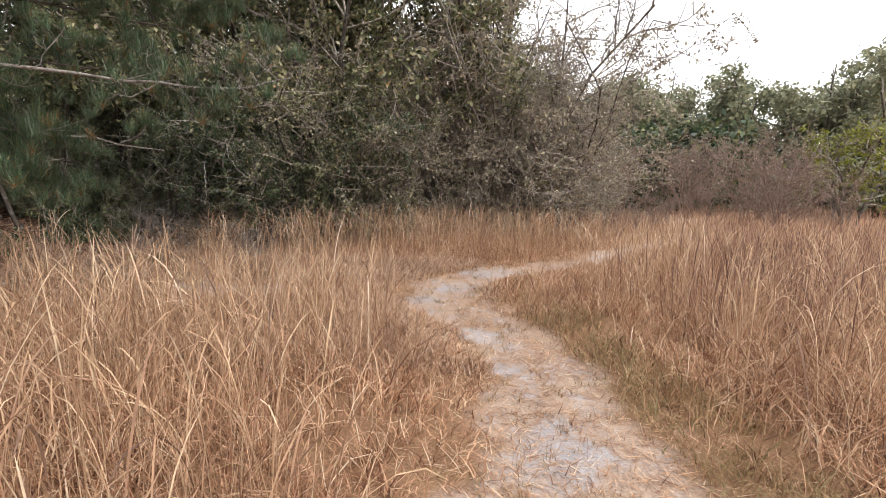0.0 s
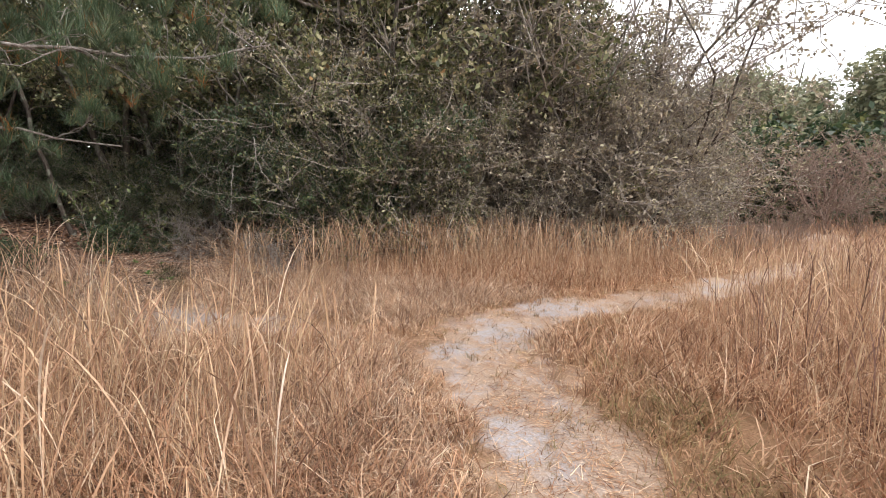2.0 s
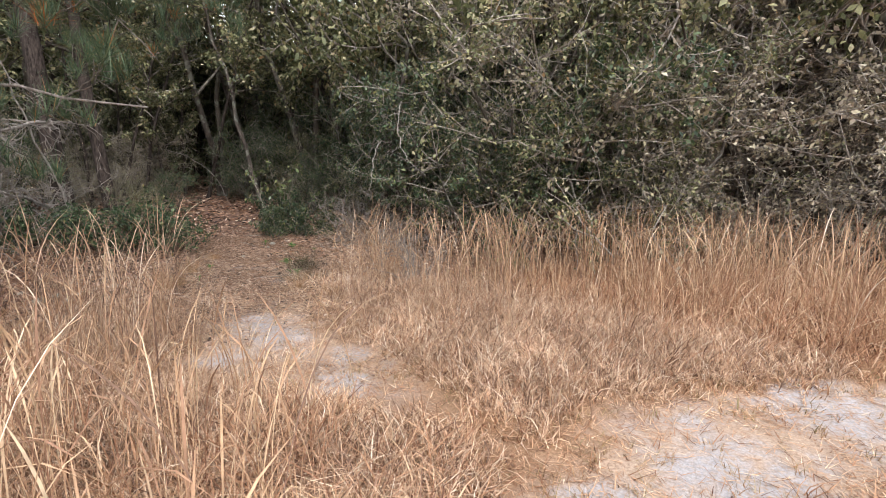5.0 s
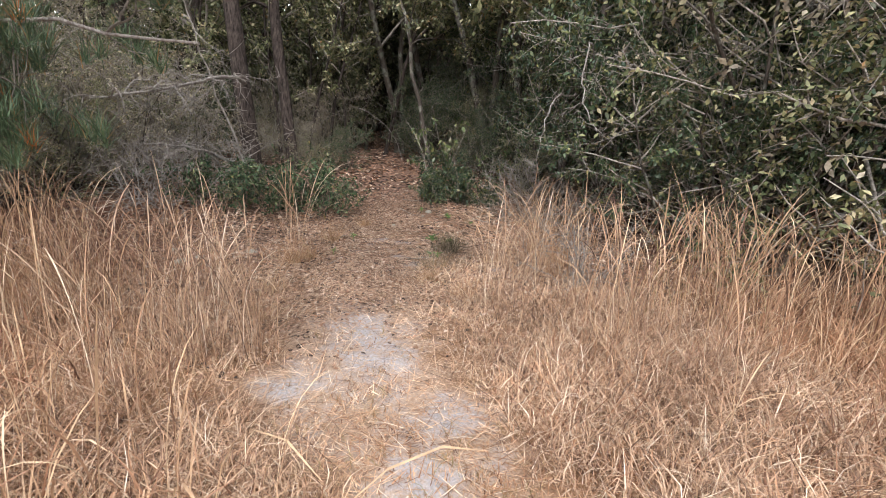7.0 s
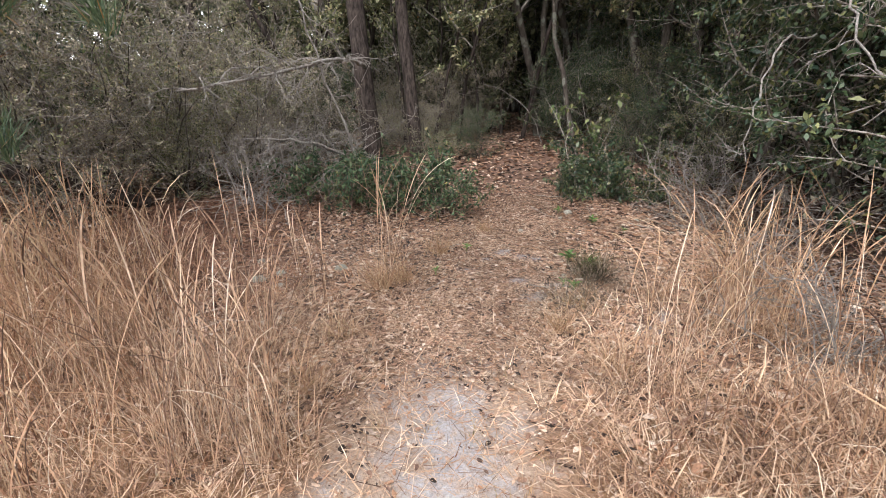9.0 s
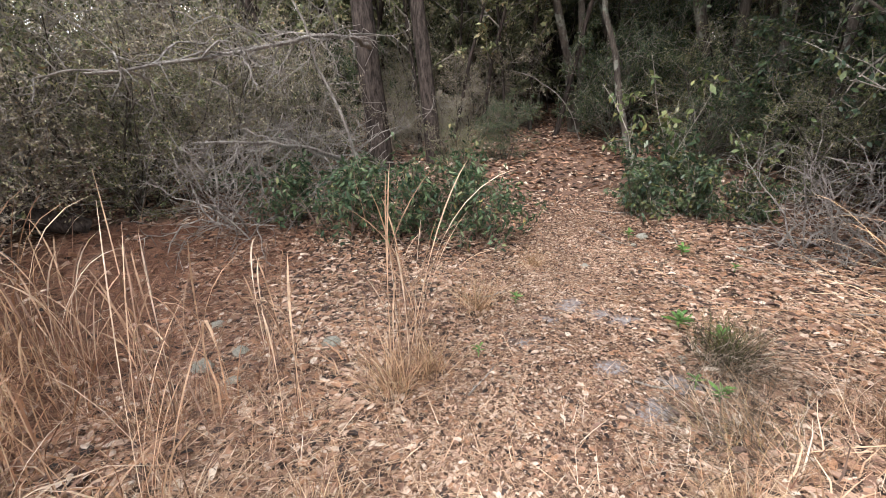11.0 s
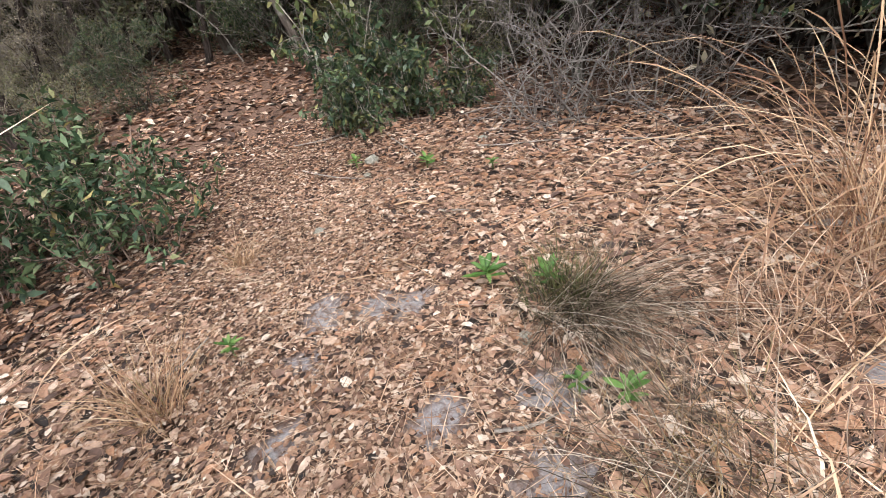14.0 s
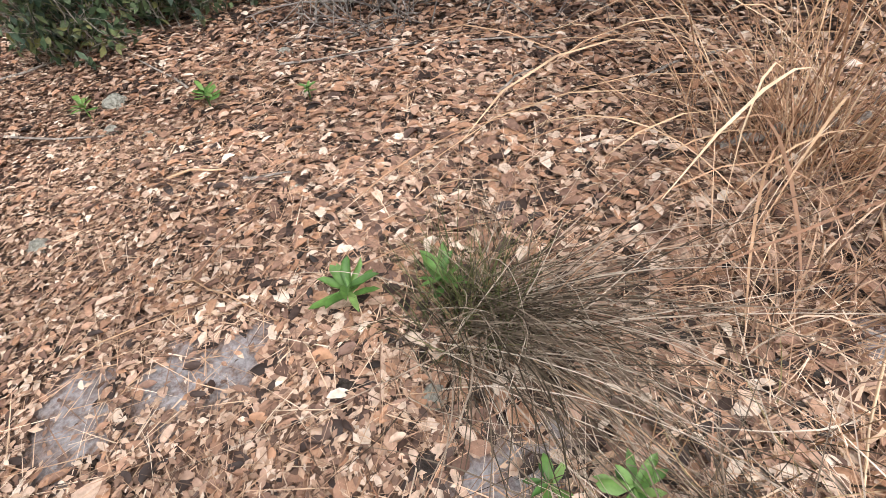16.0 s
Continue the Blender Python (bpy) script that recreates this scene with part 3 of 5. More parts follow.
for kind, x, y, sc in (("grey", -11.6, 9.6, 0.42), ("grey", -12.2, 10.3, 0.5), ("grey", -12.6, 11.0, 0.5), ("olive", -13.0, 9.4, 0.5), ("grey", -11.9, 8.9, 0.5), ("pole", -11.4, 9.9, 0.9), ("pole", -11.8, 10.5, 1.0), ("pole", -11.2, 9.3, 0.8), ("pole", -12.4, 9.8, 1.0), ("pole", -12.3, 11.2, 1.0), ("pole", -10.9, 8.7, 0.8), ("pole", -13.0, 10.6, 1.1), ("grey", -10.3, 9.0, 0.26), ("green", -10.1, 9.9, 0.24), ("grey", -10.9, 8.2, 0.3), ("olive", -9.6, 9.1, 0.2)):
    plant(kind, x, y, sc)
for k in range(46):
    x, y = -10.6 - 9 * rng_w.uniform(0, 1), 4.5 + 15 * rng_w.uniform(0, 1)
    if trail_gap(np.array([x]), np.array([y]))[0] > 0.4:
        plant("pole", x, y, rng_w.uniform(0.7, 1.3))
# some of these trees are added so that their crowns shade the path's litter
for x, y, s in ((-3.4, 13.2, 1.1), (-4.8, 14.6, 1.15), (-6.4, 12.6, 0.9), (-7.6, 12.8, 1.1), (-7.4, 14.4, 1.1), (-2.2, 14.8, 1.15), (-11.8, 8.2, 1.0), (-9.2, 12.9, 1.3), (-11.8, 12.2, 1.3), (-9.4, 14.6, 1.1), (-10.6, 14.2, 1.4), (-12.6, 13.6, 1.4)):
    plant("tall", x, y, s)

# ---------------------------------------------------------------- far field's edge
# leaves of these trees and bushes carry the haze in their colour
FAR = [woody(101 + k, 8.5, 6, (6, 4), 6500, 0.3, M_GREYBARK, M_FAR_HAZED, 0.11, 0.45, spread=0.6, shrink=0.36, start_at=0.02, wobble=0.12, jitter=0.28) for k in range(3)]
FARLOW = [woody(111 + k, 3.0, 8, (4, 3), 1900, 0.32, M_GREYBARK, M_FAR_HAZED, 0.05, 1.0, start_at=0.02, spread=0.7, jitter=0.2) for k in range(2)]
LIME = woody(121, 3.2, 5, (8, 5), 2600, 0.12, M_GREYBARK, M_LIME, 0.05, 0.5)
REDDISH = [woody(131 + k, 2.6, 9, (9, 6), 900, 0.05, M_REDTWIG, M_GREYLEAF, 0.025, 0.8, wobble=0.22) for k in range(2)]
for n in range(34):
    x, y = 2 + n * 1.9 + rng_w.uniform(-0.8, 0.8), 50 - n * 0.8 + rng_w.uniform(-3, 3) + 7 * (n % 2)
    planted("far_tree", FAR[n % 3], "green tree with haze-paled leaves beyond the dry field", "tree", pose(x, y, 0, 0, 0, rng_w.uniform(0, 360)) @ Matrix.Scale(rng_w.uniform(1.25, 1.65), 4), "trees beyond the field")
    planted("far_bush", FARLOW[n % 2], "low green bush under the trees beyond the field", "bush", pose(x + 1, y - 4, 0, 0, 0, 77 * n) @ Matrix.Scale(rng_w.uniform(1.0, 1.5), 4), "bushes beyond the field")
for x, y, s, k in ((10, 27, 1.1, 0), (13.5, 26, 1.2, 1), (16.5, 24, 1.2, 0), (12, 31, 1.2, 1), (8.6, 30, 1.2, 0), (16, 30, 1.5, 1), (12.8, 18.2, 0.7, 0), (13.6, 19.4, 1.0, 1), (15.6, 18.6, 0.6, 0), (13.9, 21.5, 0.95, 0), (11.6, 20.6, 0.6, 1)):
    planted("twiggy_thicket", REDDISH[k], "low thicket of leafless red-brown twigs in dry grass", "shrub", pose(x, y, 0, 0, 0, 70 * x) @ Matrix.Scale(1.5 * s, 4), "thickets in the field")
FARDARK = woody(141, 3.2, 9, (5, 4), 3200, 0.26, M_GREYBARK, M_GREEN, 0.05, 0.8, start_at=0.02, spread=0.7, jitter=0.2)
for x, y, sc in ((14.0, 34, 1.7), (16.0, 35.5, 2.0), (18.2, 35, 1.9), (20.4, 36.5, 2.0), (22.6, 36, 1.7)):
    planted("far_evergreen", FARDARK, "dark evergreen bush massed beyond the dry field", "bush", pose(x, y, 0, 0, 0, 61 * x) @ Matrix.Scale(sc, 4), "evergreens beyond the field")
for x, y, sc, k in ((6.0, 15.8, 0.4, 0), (7.0, 17.0, 0.48, 1), (8.2, 18.4, 0.55, 0), (9.8, 20.5, 0.6, 1)):
    planted("twiggy_thicket", REDDISH[k], "low thicket of leafless red-brown twigs in dry grass", "shrub", pose(x, y, 0, 0, 0, 70 * x) @ Matrix.Scale(sc, 4), "thickets in the field")
planted("yellow_green_shrub", LIME, "bright yellow-green shrub beyond the dry field", "shrub", pose(20.0, 23.6, 0) @ Matrix.Scale(1.65, 4))

# ---------------------------------------------------------------- named trunks in the wood


def trunk_line(rng, x, y, lean_x, lean_y, tall, r, wob=0.05):
    n = 10
    s = np.linspace(0, 1, n)
    pts = np.stack([x + lean_x * s + rng.normal(0, wob, n) * s, y + lean_y * s + rng.normal(0, wob, n) * s, h1(x, y) - 0.1 + tall * s], -1)
    return (pts, r, r * 0.55)


def lone_trunk(x, y, lean_x, lean_y, tall, r, bark, label, seed, limbs=5, name="woodland_tree"):
    """A thin woodland tree: flared trunk, a few limbs, a ragged crown high up."""
    rng = np.random.default_rng(seed)
    main = trunk_line(rng, x, y, lean_x, lean_y, tall, r)
    ob = thing(name, label, "tree")
    flare = [(np.array([main[0][0] - (0, 0, 0.05), main[0][0] + (0, 0, 0.25)]), r * 1.5, r)]
    me = fast_mesh("trunk", *tubes([main] + flare, 10), bark)
    part("trunk", me, ob)
    lines, tips = [], []
    for k in range(limbs):
        i = rng.integers(4, 9)
        a = rng.uniform(0, 2 * np.pi)
        grow(rng, lines, tips, main[0][i], (np.cos(a), np.sin(a), 0.5), tall * 0.3, r * 0.3, 0, 2, (6, 5), 0.15, 0.04, 0.6, 0.5)
    tagged(part("branchwork", fast_mesh("branchwork", *tubes(lines, 4), bark), ob), kind="stuff")
    t = np.array(tips)
    pick = rng.integers(0, len(t), 2500)
    at = t[pick, rng.integers(1, 4, 2500)] + rng.normal(0, 0.06, (2500, 3))
    tagged(part("crown", fast_mesh("crown", *leaf_quads(rng, at, 0.08, 0.5, 0.3), M_OLIVE, soft=False), ob), kind="stuff")
    return ob


lone_trunk(-9.7, 7.95, -0.75, -0.35, 7.5, 0.165, M_BARK, "rough dark pine-barked tree at the path's side", 201)
lone_trunk(-10.2, 8.8, -0.9, -0.35, 7.0, 0.125, M_BARK, "slim dark-barked tree in the shaded wood", 202)
lone_trunk(-9.3, 11.6, -0.8, -0.9, 5.0, 0.05, M_GREYBARK, "crooked thin tree with grey lichen patches", 203)
lone_trunk(-8.5, 13.3, -0.9, 0.1, 6.0, 0.1, M_GREYBARK, "grey lichened oak trunk leaning in the wood", 204)
lone_trunk(-8.5, 13.9, 0.15, 0.1, 6.0, 0.1, M_BARK, "upright dark trunk among evergreen shrubs", 205)
lone_trunk(-12.4, 6.3, 0.2, -0.4, 7.5, 0.11, M_BARK, "dark straight trunk behind tangled twigs", 207)
lone_trunk(-11.3, 4.9, -0.5, 0.3, 7.0, 0.09, M_BARK, "dark leaning trunk behind tangled twigs", 208)
lone_trunk(-13.6, 7.4, 0.3, 0.2, 7.5, 0.1, M_BARK, "dark straight trunk behind tangled twigs", 209)
lone_trunk(-7.1, 13.4, 0.7, 0.6, 5.0, 0.05, M_BARK, "thin dark forked tree over leaf litter", 206)

# ---------------------------------------------------------------- grass of the field


def scatter(rng, n, x0, x1, y0, y1, keep):
    x, y = rng.uniform(x0, x1, n), rng.uniform(y0, y1, n)
    ok = rng.uniform(0, 1, n) < keep(x, y)
    return x[ok], y[ok]


def on_ground(x, y, sink=0.01):
    return np.stack([x, y, height(x, y) - sink], -1)


def field_share(x, y):
    return (1 - smooth(into_woods(x, y) + 0.45 * lumps(x, y, 1.3, 8), -0.5, 0.6)) * (1 - 0.86 * smooth(-x, 2.1, 3.4) * smooth(10.6 - y, 0, 1) * smooth(y, 5.3, 6.4))


def tufts(rng, cx, cy, per, spread):
    x = np.repeat(cx, per) + rng.normal(0, spread, len(cx) * per)
    y = np.repeat(cy, per) + rng.normal(0, spread, len(cx) * per)
    return x, y


def stuff(name, co, faces, material, label, category):
    return tagged(new(name, fast_mesh(name, co, faces, material)), label, category, kind="stuff")


rng_g = np.random.default_rng(17)
# short, curled growth, in tufts that stand back from the bare strips
cx, cy = scatter(rng_g, 18500, -6.2, 6.5, 0.4, 13.5, lambda x, y: field_share(x, y) * smooth(trail_gap(x, y) + 0.2 * lumps(x, y, 2.6, 3) + 0.08 * lumps(x, y, 9, 7), -0.05, 0.16) * (0.75 + 0.25 * lumps(x, y, 1.6, 6)))
x, y = tufts(rng_g, cx, cy, 8, 0.05)
clump = np.repeat(rng_g.uniform(0.7, 1.2, len(cx)), 8)
gap = trail_gap(x, y)
n = len(x)
tallness = (0.17 + 0.3 * smooth(gap, 0.0, 0.9) + 0.07 * lumps(x, y, 1.1, 9)) * clump * (1 - 0.3 * smooth(-x, 0.8, 2.5) * smooth(y, 5.0, 6.5)) * (1 - 0.28 * smooth(y - 0.3 * np.abs(x), 7.6, 8.1) * (1 - smooth(y, 9.6, 10.6)))
GREEN_SIDE = (x > 1.0) & (x < 2.6) & (gap < 0.55)
is_green = GREEN_SIDE & (rng_g.uniform(0, 1, n) < 0.45) & (y < 6.3)
L = tallness * rng_g.uniform(0.6, 1.3, n)
args = (rng_g.uniform(0, 2 * np.pi, n), L, rng_g.uniform(0.005, 0.0135, n), rng_g.uniform(0.0, 0.6, n), rng_g.uniform(0.4, 2.8, n))
for flag, nm, mt, lb in ((~is_green, "short_dry_grass", M_SHORT, "dense curled tan and russet dry grass of the field"), (is_green, "greenish_grass", M_GREENISH, "half-green grass along the footpath's edge")):
    stuff(nm, *blades(rng_g, on_ground(x, y)[flag], *(a[flag] for a in args), steps=3, curl=1.8), mt, lb, "grass")

# thicker low growth round the path's mouth
cx, cy = scatter(rng_g, 9000, -4.6, 1.0, 4.6, 10.0, lambda x, y: smooth(trail_gap(x, y) + 0.12 * lumps(x, y, 2.6, 3), -0.02, 0.2) * (1 - smooth(into_woods(x, y), -0.3, 0.5)) * (1 - 0.8 * smooth(-x, 2.3, 3.4)))
x, y = tufts(rng_g, cx, cy, 9, 0.045)
n = len(x)
L = (0.14 + 0.14 * smooth(trail_gap(x, y), 0.0, 0.7)) * rng_g.uniform(0.6, 1.4, n)
stuff("mouth_grass", *blades(rng_g, on_ground(x, y), rng_g.uniform(0, 2 * np.pi, n), L, rng_g.uniform(0.005, 0.011, n), rng_g.uniform(0.0, 0.7, n), rng_g.uniform(0.4, 3.0, n), 3, None, 1.8),
      M_PALE, "thick curled dry grass beside the path's mouth", "grass")

# low half-green growth that creeps in from the open side of the footpath
cx, cy = scatter(rng_g, 3600, 1.3, 3.3, 1.6, 8.6, lambda x, y: np.clip(0.55 + 0.6 * lumps(x, y, 2.9, 15), 0.08, 1) * smooth(trail_gap(x, y) + 0.12 * lumps(x, y, 2.6, 3), -0.08, 0.1) * (1 - smooth(trail_gap(x, y), 0.35, 0.9)))
x, y = tufts(rng_g, cx, cy, 10, 0.045)
n = len(x)
stuff("verge_grass", *blades(rng_g, on_ground(x, y), rng_g.uniform(0, 2 * np.pi, n), rng_g.uniform(0.08, 0.26, n), rng_g.uniform(0.005, 0.01, n), rng_g.uniform(0.0, 0.8, n), rng_g.uniform(0.4, 2.6, n), 3, None, 1.5),
      M_GREENISH, "short half-green grass creeping over the footpath's verge", "grass")

# tall arching stalks with feathery heads
HEAD = ([0, 0.55, 0.7, 0.85, 1], [0.75, 0.55, 1.0, 1.25, 0.2])

PLUME = ([0, 0.5, 0.62, 0.8, 0.92, 1], [0.5, 0.34, 0.8, 1.0, 0.7, 0.15])


def tall_share(x, y):
    left = (1 - 0.75 * smooth(y, 5.4, 6.1) * smooth(-x, 0.9, 1.6)) * smooth(-x, -0.3, 1.6) * smooth(8.0 - y, -0.2, 1.2)
    strip = np.clip(0.55 + 0.45 * lumps(x, y, 2.3, 5), 0.12, 1) * smooth(y - 0.25 * x, 9.4, 10.9)
    right = 0.45 * smooth(x, 1.9, 3.2)
    mouth = smooth(-x, 1.2, 2.4) * smooth(np.abs(y - 7.6), 0.75, 1.4) * 0.35
    return np.clip(np.maximum.reduce([left, strip, right, mouth]), 0, 1)


TRODDEN = [(0.17, 0.5), (0.3, 1.5), (0.9, 4.1), (0.7, 4.8), (-0.1, 6.1), (-1.0, 7.1), (-1.8, 7.3)]


def off_trodden(x, y):
    """0 along the line where the grass has been pushed aside, 1 away from it."""
    best = np.full(np.shape(x), 1e3)
    for (ax, ay), (bx, by) in zip(TRODDEN, TRODDEN[1:]):
        dx, dy = bx - ax, by - ay
        s = np.clip(((x - ax) * dx + (y - ay) * dy) / (dx * dx + dy * dy), 0, 1)
        best = np.minimum(best, np.hypot(x - ax - s * dx, y - ay - s * dy))
    return smooth(best, 0.35, 0.75)


def stalks(rng, x, y, lo, hi, wide=(0.004, 0.0075), steps=9, bend=(0.2, 2.0)):
    n = len(x)
    return blades(rng, on_ground(x, y), rng.uniform(0, 2 * np.pi, n), rng.uniform(lo, hi, n), rng.uniform(*wide, n),
                  np.abs(rng.normal(0, 0.1, n)), rng.uniform(*bend, n) ** 1.3, steps, HEAD, 0.3, 2.8)


cx, cy = scatter(rng_g, 9000, -6.2, 7.5, 1.2, 14.0, lambda x, y: tall_share(x, y) * field_share(x, y) * off_trodden(x, y) * smooth(trail_gap(x, y), 0.12, 0.5))
x, y = tufts(rng_g, cx, cy, 4, 0.09)
stuff("tall_dry_grass", *stalks(rng_g, x, y, 0.5, 1.2, (0.0038, 0.0075)), M_TALL, "tall straw-coloured grass stalks with drooping feathery tips", "grass")

cx, cy = scatter(rng_g, 1500, -6.2, 6.0, 1.2, 12.5, lambda x, y: tall_share(x, y) * field_share(x, y) * off_trodden(x, y) * smooth(trail_gap(x, y), 0.2, 0.6))
x, y = tufts(rng_g, cx, cy, 2, 0.05)
n = len(x)
stuff("plumed_grass", *blades(rng_g, on_ground(x, y), rng_g.uniform(0, 2 * np.pi, n), rng_g.uniform(0.75, 1.3, n), rng_g.uniform(0.006, 0.01, n), np.abs(rng_g.normal(0, 0.12, n)), rng_g.uniform(0.4, 2.3, n), 10, PLUME, 0.3, 3.0),
      M_PALE, "arching bleached grass stalks with feathered plumes", "grass")

# the field's far side
x, y = scatter(rng_g, 90000, -12, 48, 6, 47, lambda x, y: field_share(x, y) * ((x > 6.5) | (y > 13.5)) * np.clip(30 / (x * x + (y - 2) ** 2 + 1) * 3.0, 0.12, 1))
n = len(x)
far = np.hypot(x, y - 2)
stuff("far_field_grass", *blades(rng_g, on_ground(x, y), rng_g.uniform(0, 2 * np.pi, n), rng_g.uniform(0.45, 0.95, n), 0.007 + 0.0013 * far * rng_g.uniform(0.6, 1.3, n),
      rng_g.uniform(0, 0.25, n), rng_g.uniform(0.1, 1.2, n), 3), M_FARGRASS, "pale pinkish dry grass across the open field", "grass")

x, y = scatter(rng_g, 60000, -13, 14, -9, 6, lambda x, y: field_share(x, y) * ((x > 6.4) | (y < 0.5) | (x < -6.1)) * (trail_gap(x, y) > 0.1))
n = len(x)
stuff("outer_field_grass", *blades(rng_g, on_ground(x, y), rng_g.uniform(0, 2 * np.pi, n), rng_g.uniform(0.3, 0.8, n), rng_g.uniform(0.012, 0.022, n),
      rng_g.uniform(0, 0.5, n), rng_g.uniform(0.3, 2.0, n), 2), M_SHORT, "dry tan grass over the rest of the field", "grass")

# darker upright weeds among the grass on the open side
cx, cy = scatter(rng_g, 1700, 2.5, 11, 2.6, 13, lambda x, y: (0.4 + 0.5 * lumps(x, y, 0.8, 21)) * smooth(trail_gap(x, y), 0.5, 1.3))
x, y = tufts(rng_g, cx, cy, 5, 0.12)
stuff("dark_weed_stalks", *stalks(rng_g, x, y, 0.55, 1.05, (0.005, 0.009), 6, (0.0, 0.9)), M_WEED, "dark reddish-brown weed stalks standing in dry grass", "weeds")

# straw trodden flat on and beside the path, and small tufts on it
x, y = scatter(rng_g, 210000, -5.4, 3.4, 1.5, 11, lambda x, y: smooth(0.7 - trail_gap(x, y), 0, 0.4) * (0.45 + 0.4 * lumps(x, y, 2.2, 11) + 0.25 * lumps(x, y, 7, 13)) * np.maximum(field_share(x, y), 0.35) * (1 - 0.65 * sandiness(x, y)))
n = len(x)
stuff("trodden_straw", *blades(rng_g, on_ground(x, y, -0.006), rng_g.uniform(0, 2 * np.pi, n), rng_g.uniform(0.03, 0.15, n), rng_g.uniform(0.003, 0.008, n),
      rng_g.uniform(1.2, 1.55, n), rng_g.uniform(-0.2, 0.3, n), 1), M_SHORT, "flattened dry straw scattered over the sandy path", "straw")
cx, cy = scatter(rng_g, 6500, -5.0, 3.0, 1.5, 11, lambda x, y: (trail_gap(x, y) < 0.15) * (0.3 + 0.3 * lumps(x, y, 1.7, 12)) * field_share(x, y))
x, y = tufts(rng_g, cx, cy, 14, 0.025)
n = len(x)
stuff("path_tufts", *blades(rng_g, on_ground(x, y), rng_g.uniform(0, 2 * np.pi, n), rng_g.uniform(0.04, 0.13, n), rng_g.uniform(0.003, 0.006, n), rng_g.uniform(0.1, 0.9, n),
      rng_g.uniform(0.2, 1.4, n), 2), M_GREENISH, "small worn grass tufts on the sandy path", "grass")

# loose straw between the clumps where the path enters the wood
x, y = scatter(rng_g, 60000, -5.6, -1.6, 5.2, 10.4, lambda x, y: (0.55 + 0.4 * lumps(x, y, 1.9, 31)) * (1 - smooth(into_woods(x, y), 0.0, 1.2)) * (1 - 0.75 * sandiness(x, y)) * (1 - 0.5 * smooth(y, 8.2, 9.2)) * (1 - 0.6 * smooth(-trail_gap(x, y), -0.1, 0.2)) * (1 - 0.4 * smooth(6.8 - y, 0, 0.6)))
n = len(x)
stuff("loose_straw", *blades(rng_g, on_ground(x, y, -0.012), rng_g.uniform(0, 2 * np.pi, n), rng_g.uniform(0.05, 0.24, n), rng_g.uniform(0.003, 0.007, n),
      rng_g.uniform(0.9, 1.5, n), rng_g.uniform(-0.2, 0.6, n), 2), M_PALE, "loose bleached straw between grass clumps", "straw")

# ---------------------------------------------------------------- leaf litter


def dead_leaves(rng, at, size, tilt):
    """Curled oval dead leaves, uneven in outline: a midrib with a wing on each side."""
    n = len(at)
    a = rng.uniform(0, 2 * np.pi, n)
    e, roll = rng.normal(0, tilt, n), rng.normal(0, tilt, n)
    d = np.stack([np.cos(a) * np.cos(e), np.sin(a) * np.cos(e), np.sin(e)], -1)
    w = np.stack([-np.sin(a) * np.cos(roll), np.cos(a) * np.cos(roll), np.sin(roll)], -1)
    up = np.cross(d, w)
    L = size * rng.uniform(0.35, 1.2, n) ** 1.3 * 1.1
    W = L * rng.uniform(0.36, 0.62, n)
    arch, fold = rng.normal(0.03, 0.07, n), rng.normal(0.05, 0.15, n)

    def spot(s, side, lift):
        return at + d * (L * (s - 0.5))[:, None] + w * (W * side)[:, None] + up * (L * arch * (1 - (2 * s - 1) ** 2) + lift * W * fold)[:, None]

    rows = [spot(0, 0, 0)]
    for s, half in ((0.16, 0.32), (0.48, 0.5), (0.82, 0.36)):
        rows += [spot(s, half * rng.uniform(0.75, 1.2, n), 1), spot(s, 0, 0), spot(s, -half * rng.uniform(0.75, 1.2, n), 1)]
    co = np.stack(rows + [spot(1, 0, 0)], 1)
    f = [(0, 2, 1), (0, 3, 2)]
    for k in (1, 4):
        f += [(k, k + 1, k + 3), (k + 1, k + 4, k + 3), (k + 1, k + 2, k + 4), (k + 2, k + 5, k + 4)]
    f = np.array(f + [(7, 8, 10), (8, 9, 10)])
    return co.reshape(-1, 3), (np.arange(n)[:, None, None] * 11 + f[None]).reshape(-1, 3)


def litter_share(x, y):
    return smooth(into_woods(x, y) + 0.5 * lumps(x, y, 1.1, 4), -1.6, 0.6) * (1 - 0.95 * sandiness(x, y)) * (1 - 0.7 * smooth(-trail_gap(x, y), -0.2, 0.15) * smooth(x, -4.7, -3.4))


rng_l = np.random.default_rng(23)
x, y = scatter(rng_l, 120000, -8.2, -2.2, 6.0, 11.6, litter_share)
at = on_ground(x, y, -0.008)
at[:, 2] += rng_l.uniform(0, 0.02, len(x))
x, y = scatter(rng_l, 150000, -7.6, -2.6, 6.4, 11.2, lambda x, y: litter_share(x, y) * (1 - 0.75 * smooth(trail_gap(x, y), -0.1, 0.4)))
bits = on_ground(x, y, -0.01)
bits[:, 2] += rng_l.uniform(0, 0.026, len(x))
stuff("leaf_crumbs", *leaf_quads(rng_l, bits, 0.023, 0.5, 0.0, 0.2, 0.85), M_CRUMB, "crumbled bits of brown leaf over the woodland floor", "leaf litter")
litter = stuff("leaf_litter", *dead_leaves(rng_l, at, 0.046 * (0.8 + 0.4 * smooth(trail_gap(at[:, 0], at[:, 1]), -0.3, 0.5)), 0.13), M_LITTER, "thick carpet of curled brown dead oak leaves", "leaf litter")
x, y = scatter(rng_l, 60000, -16, -3.0, 2.0, 19, lambda x, y: litter_share(x, y) * ~((x > -8.2) & (y > 6) & (y < 11.6)))
at = on_ground(x, y, -0.008)
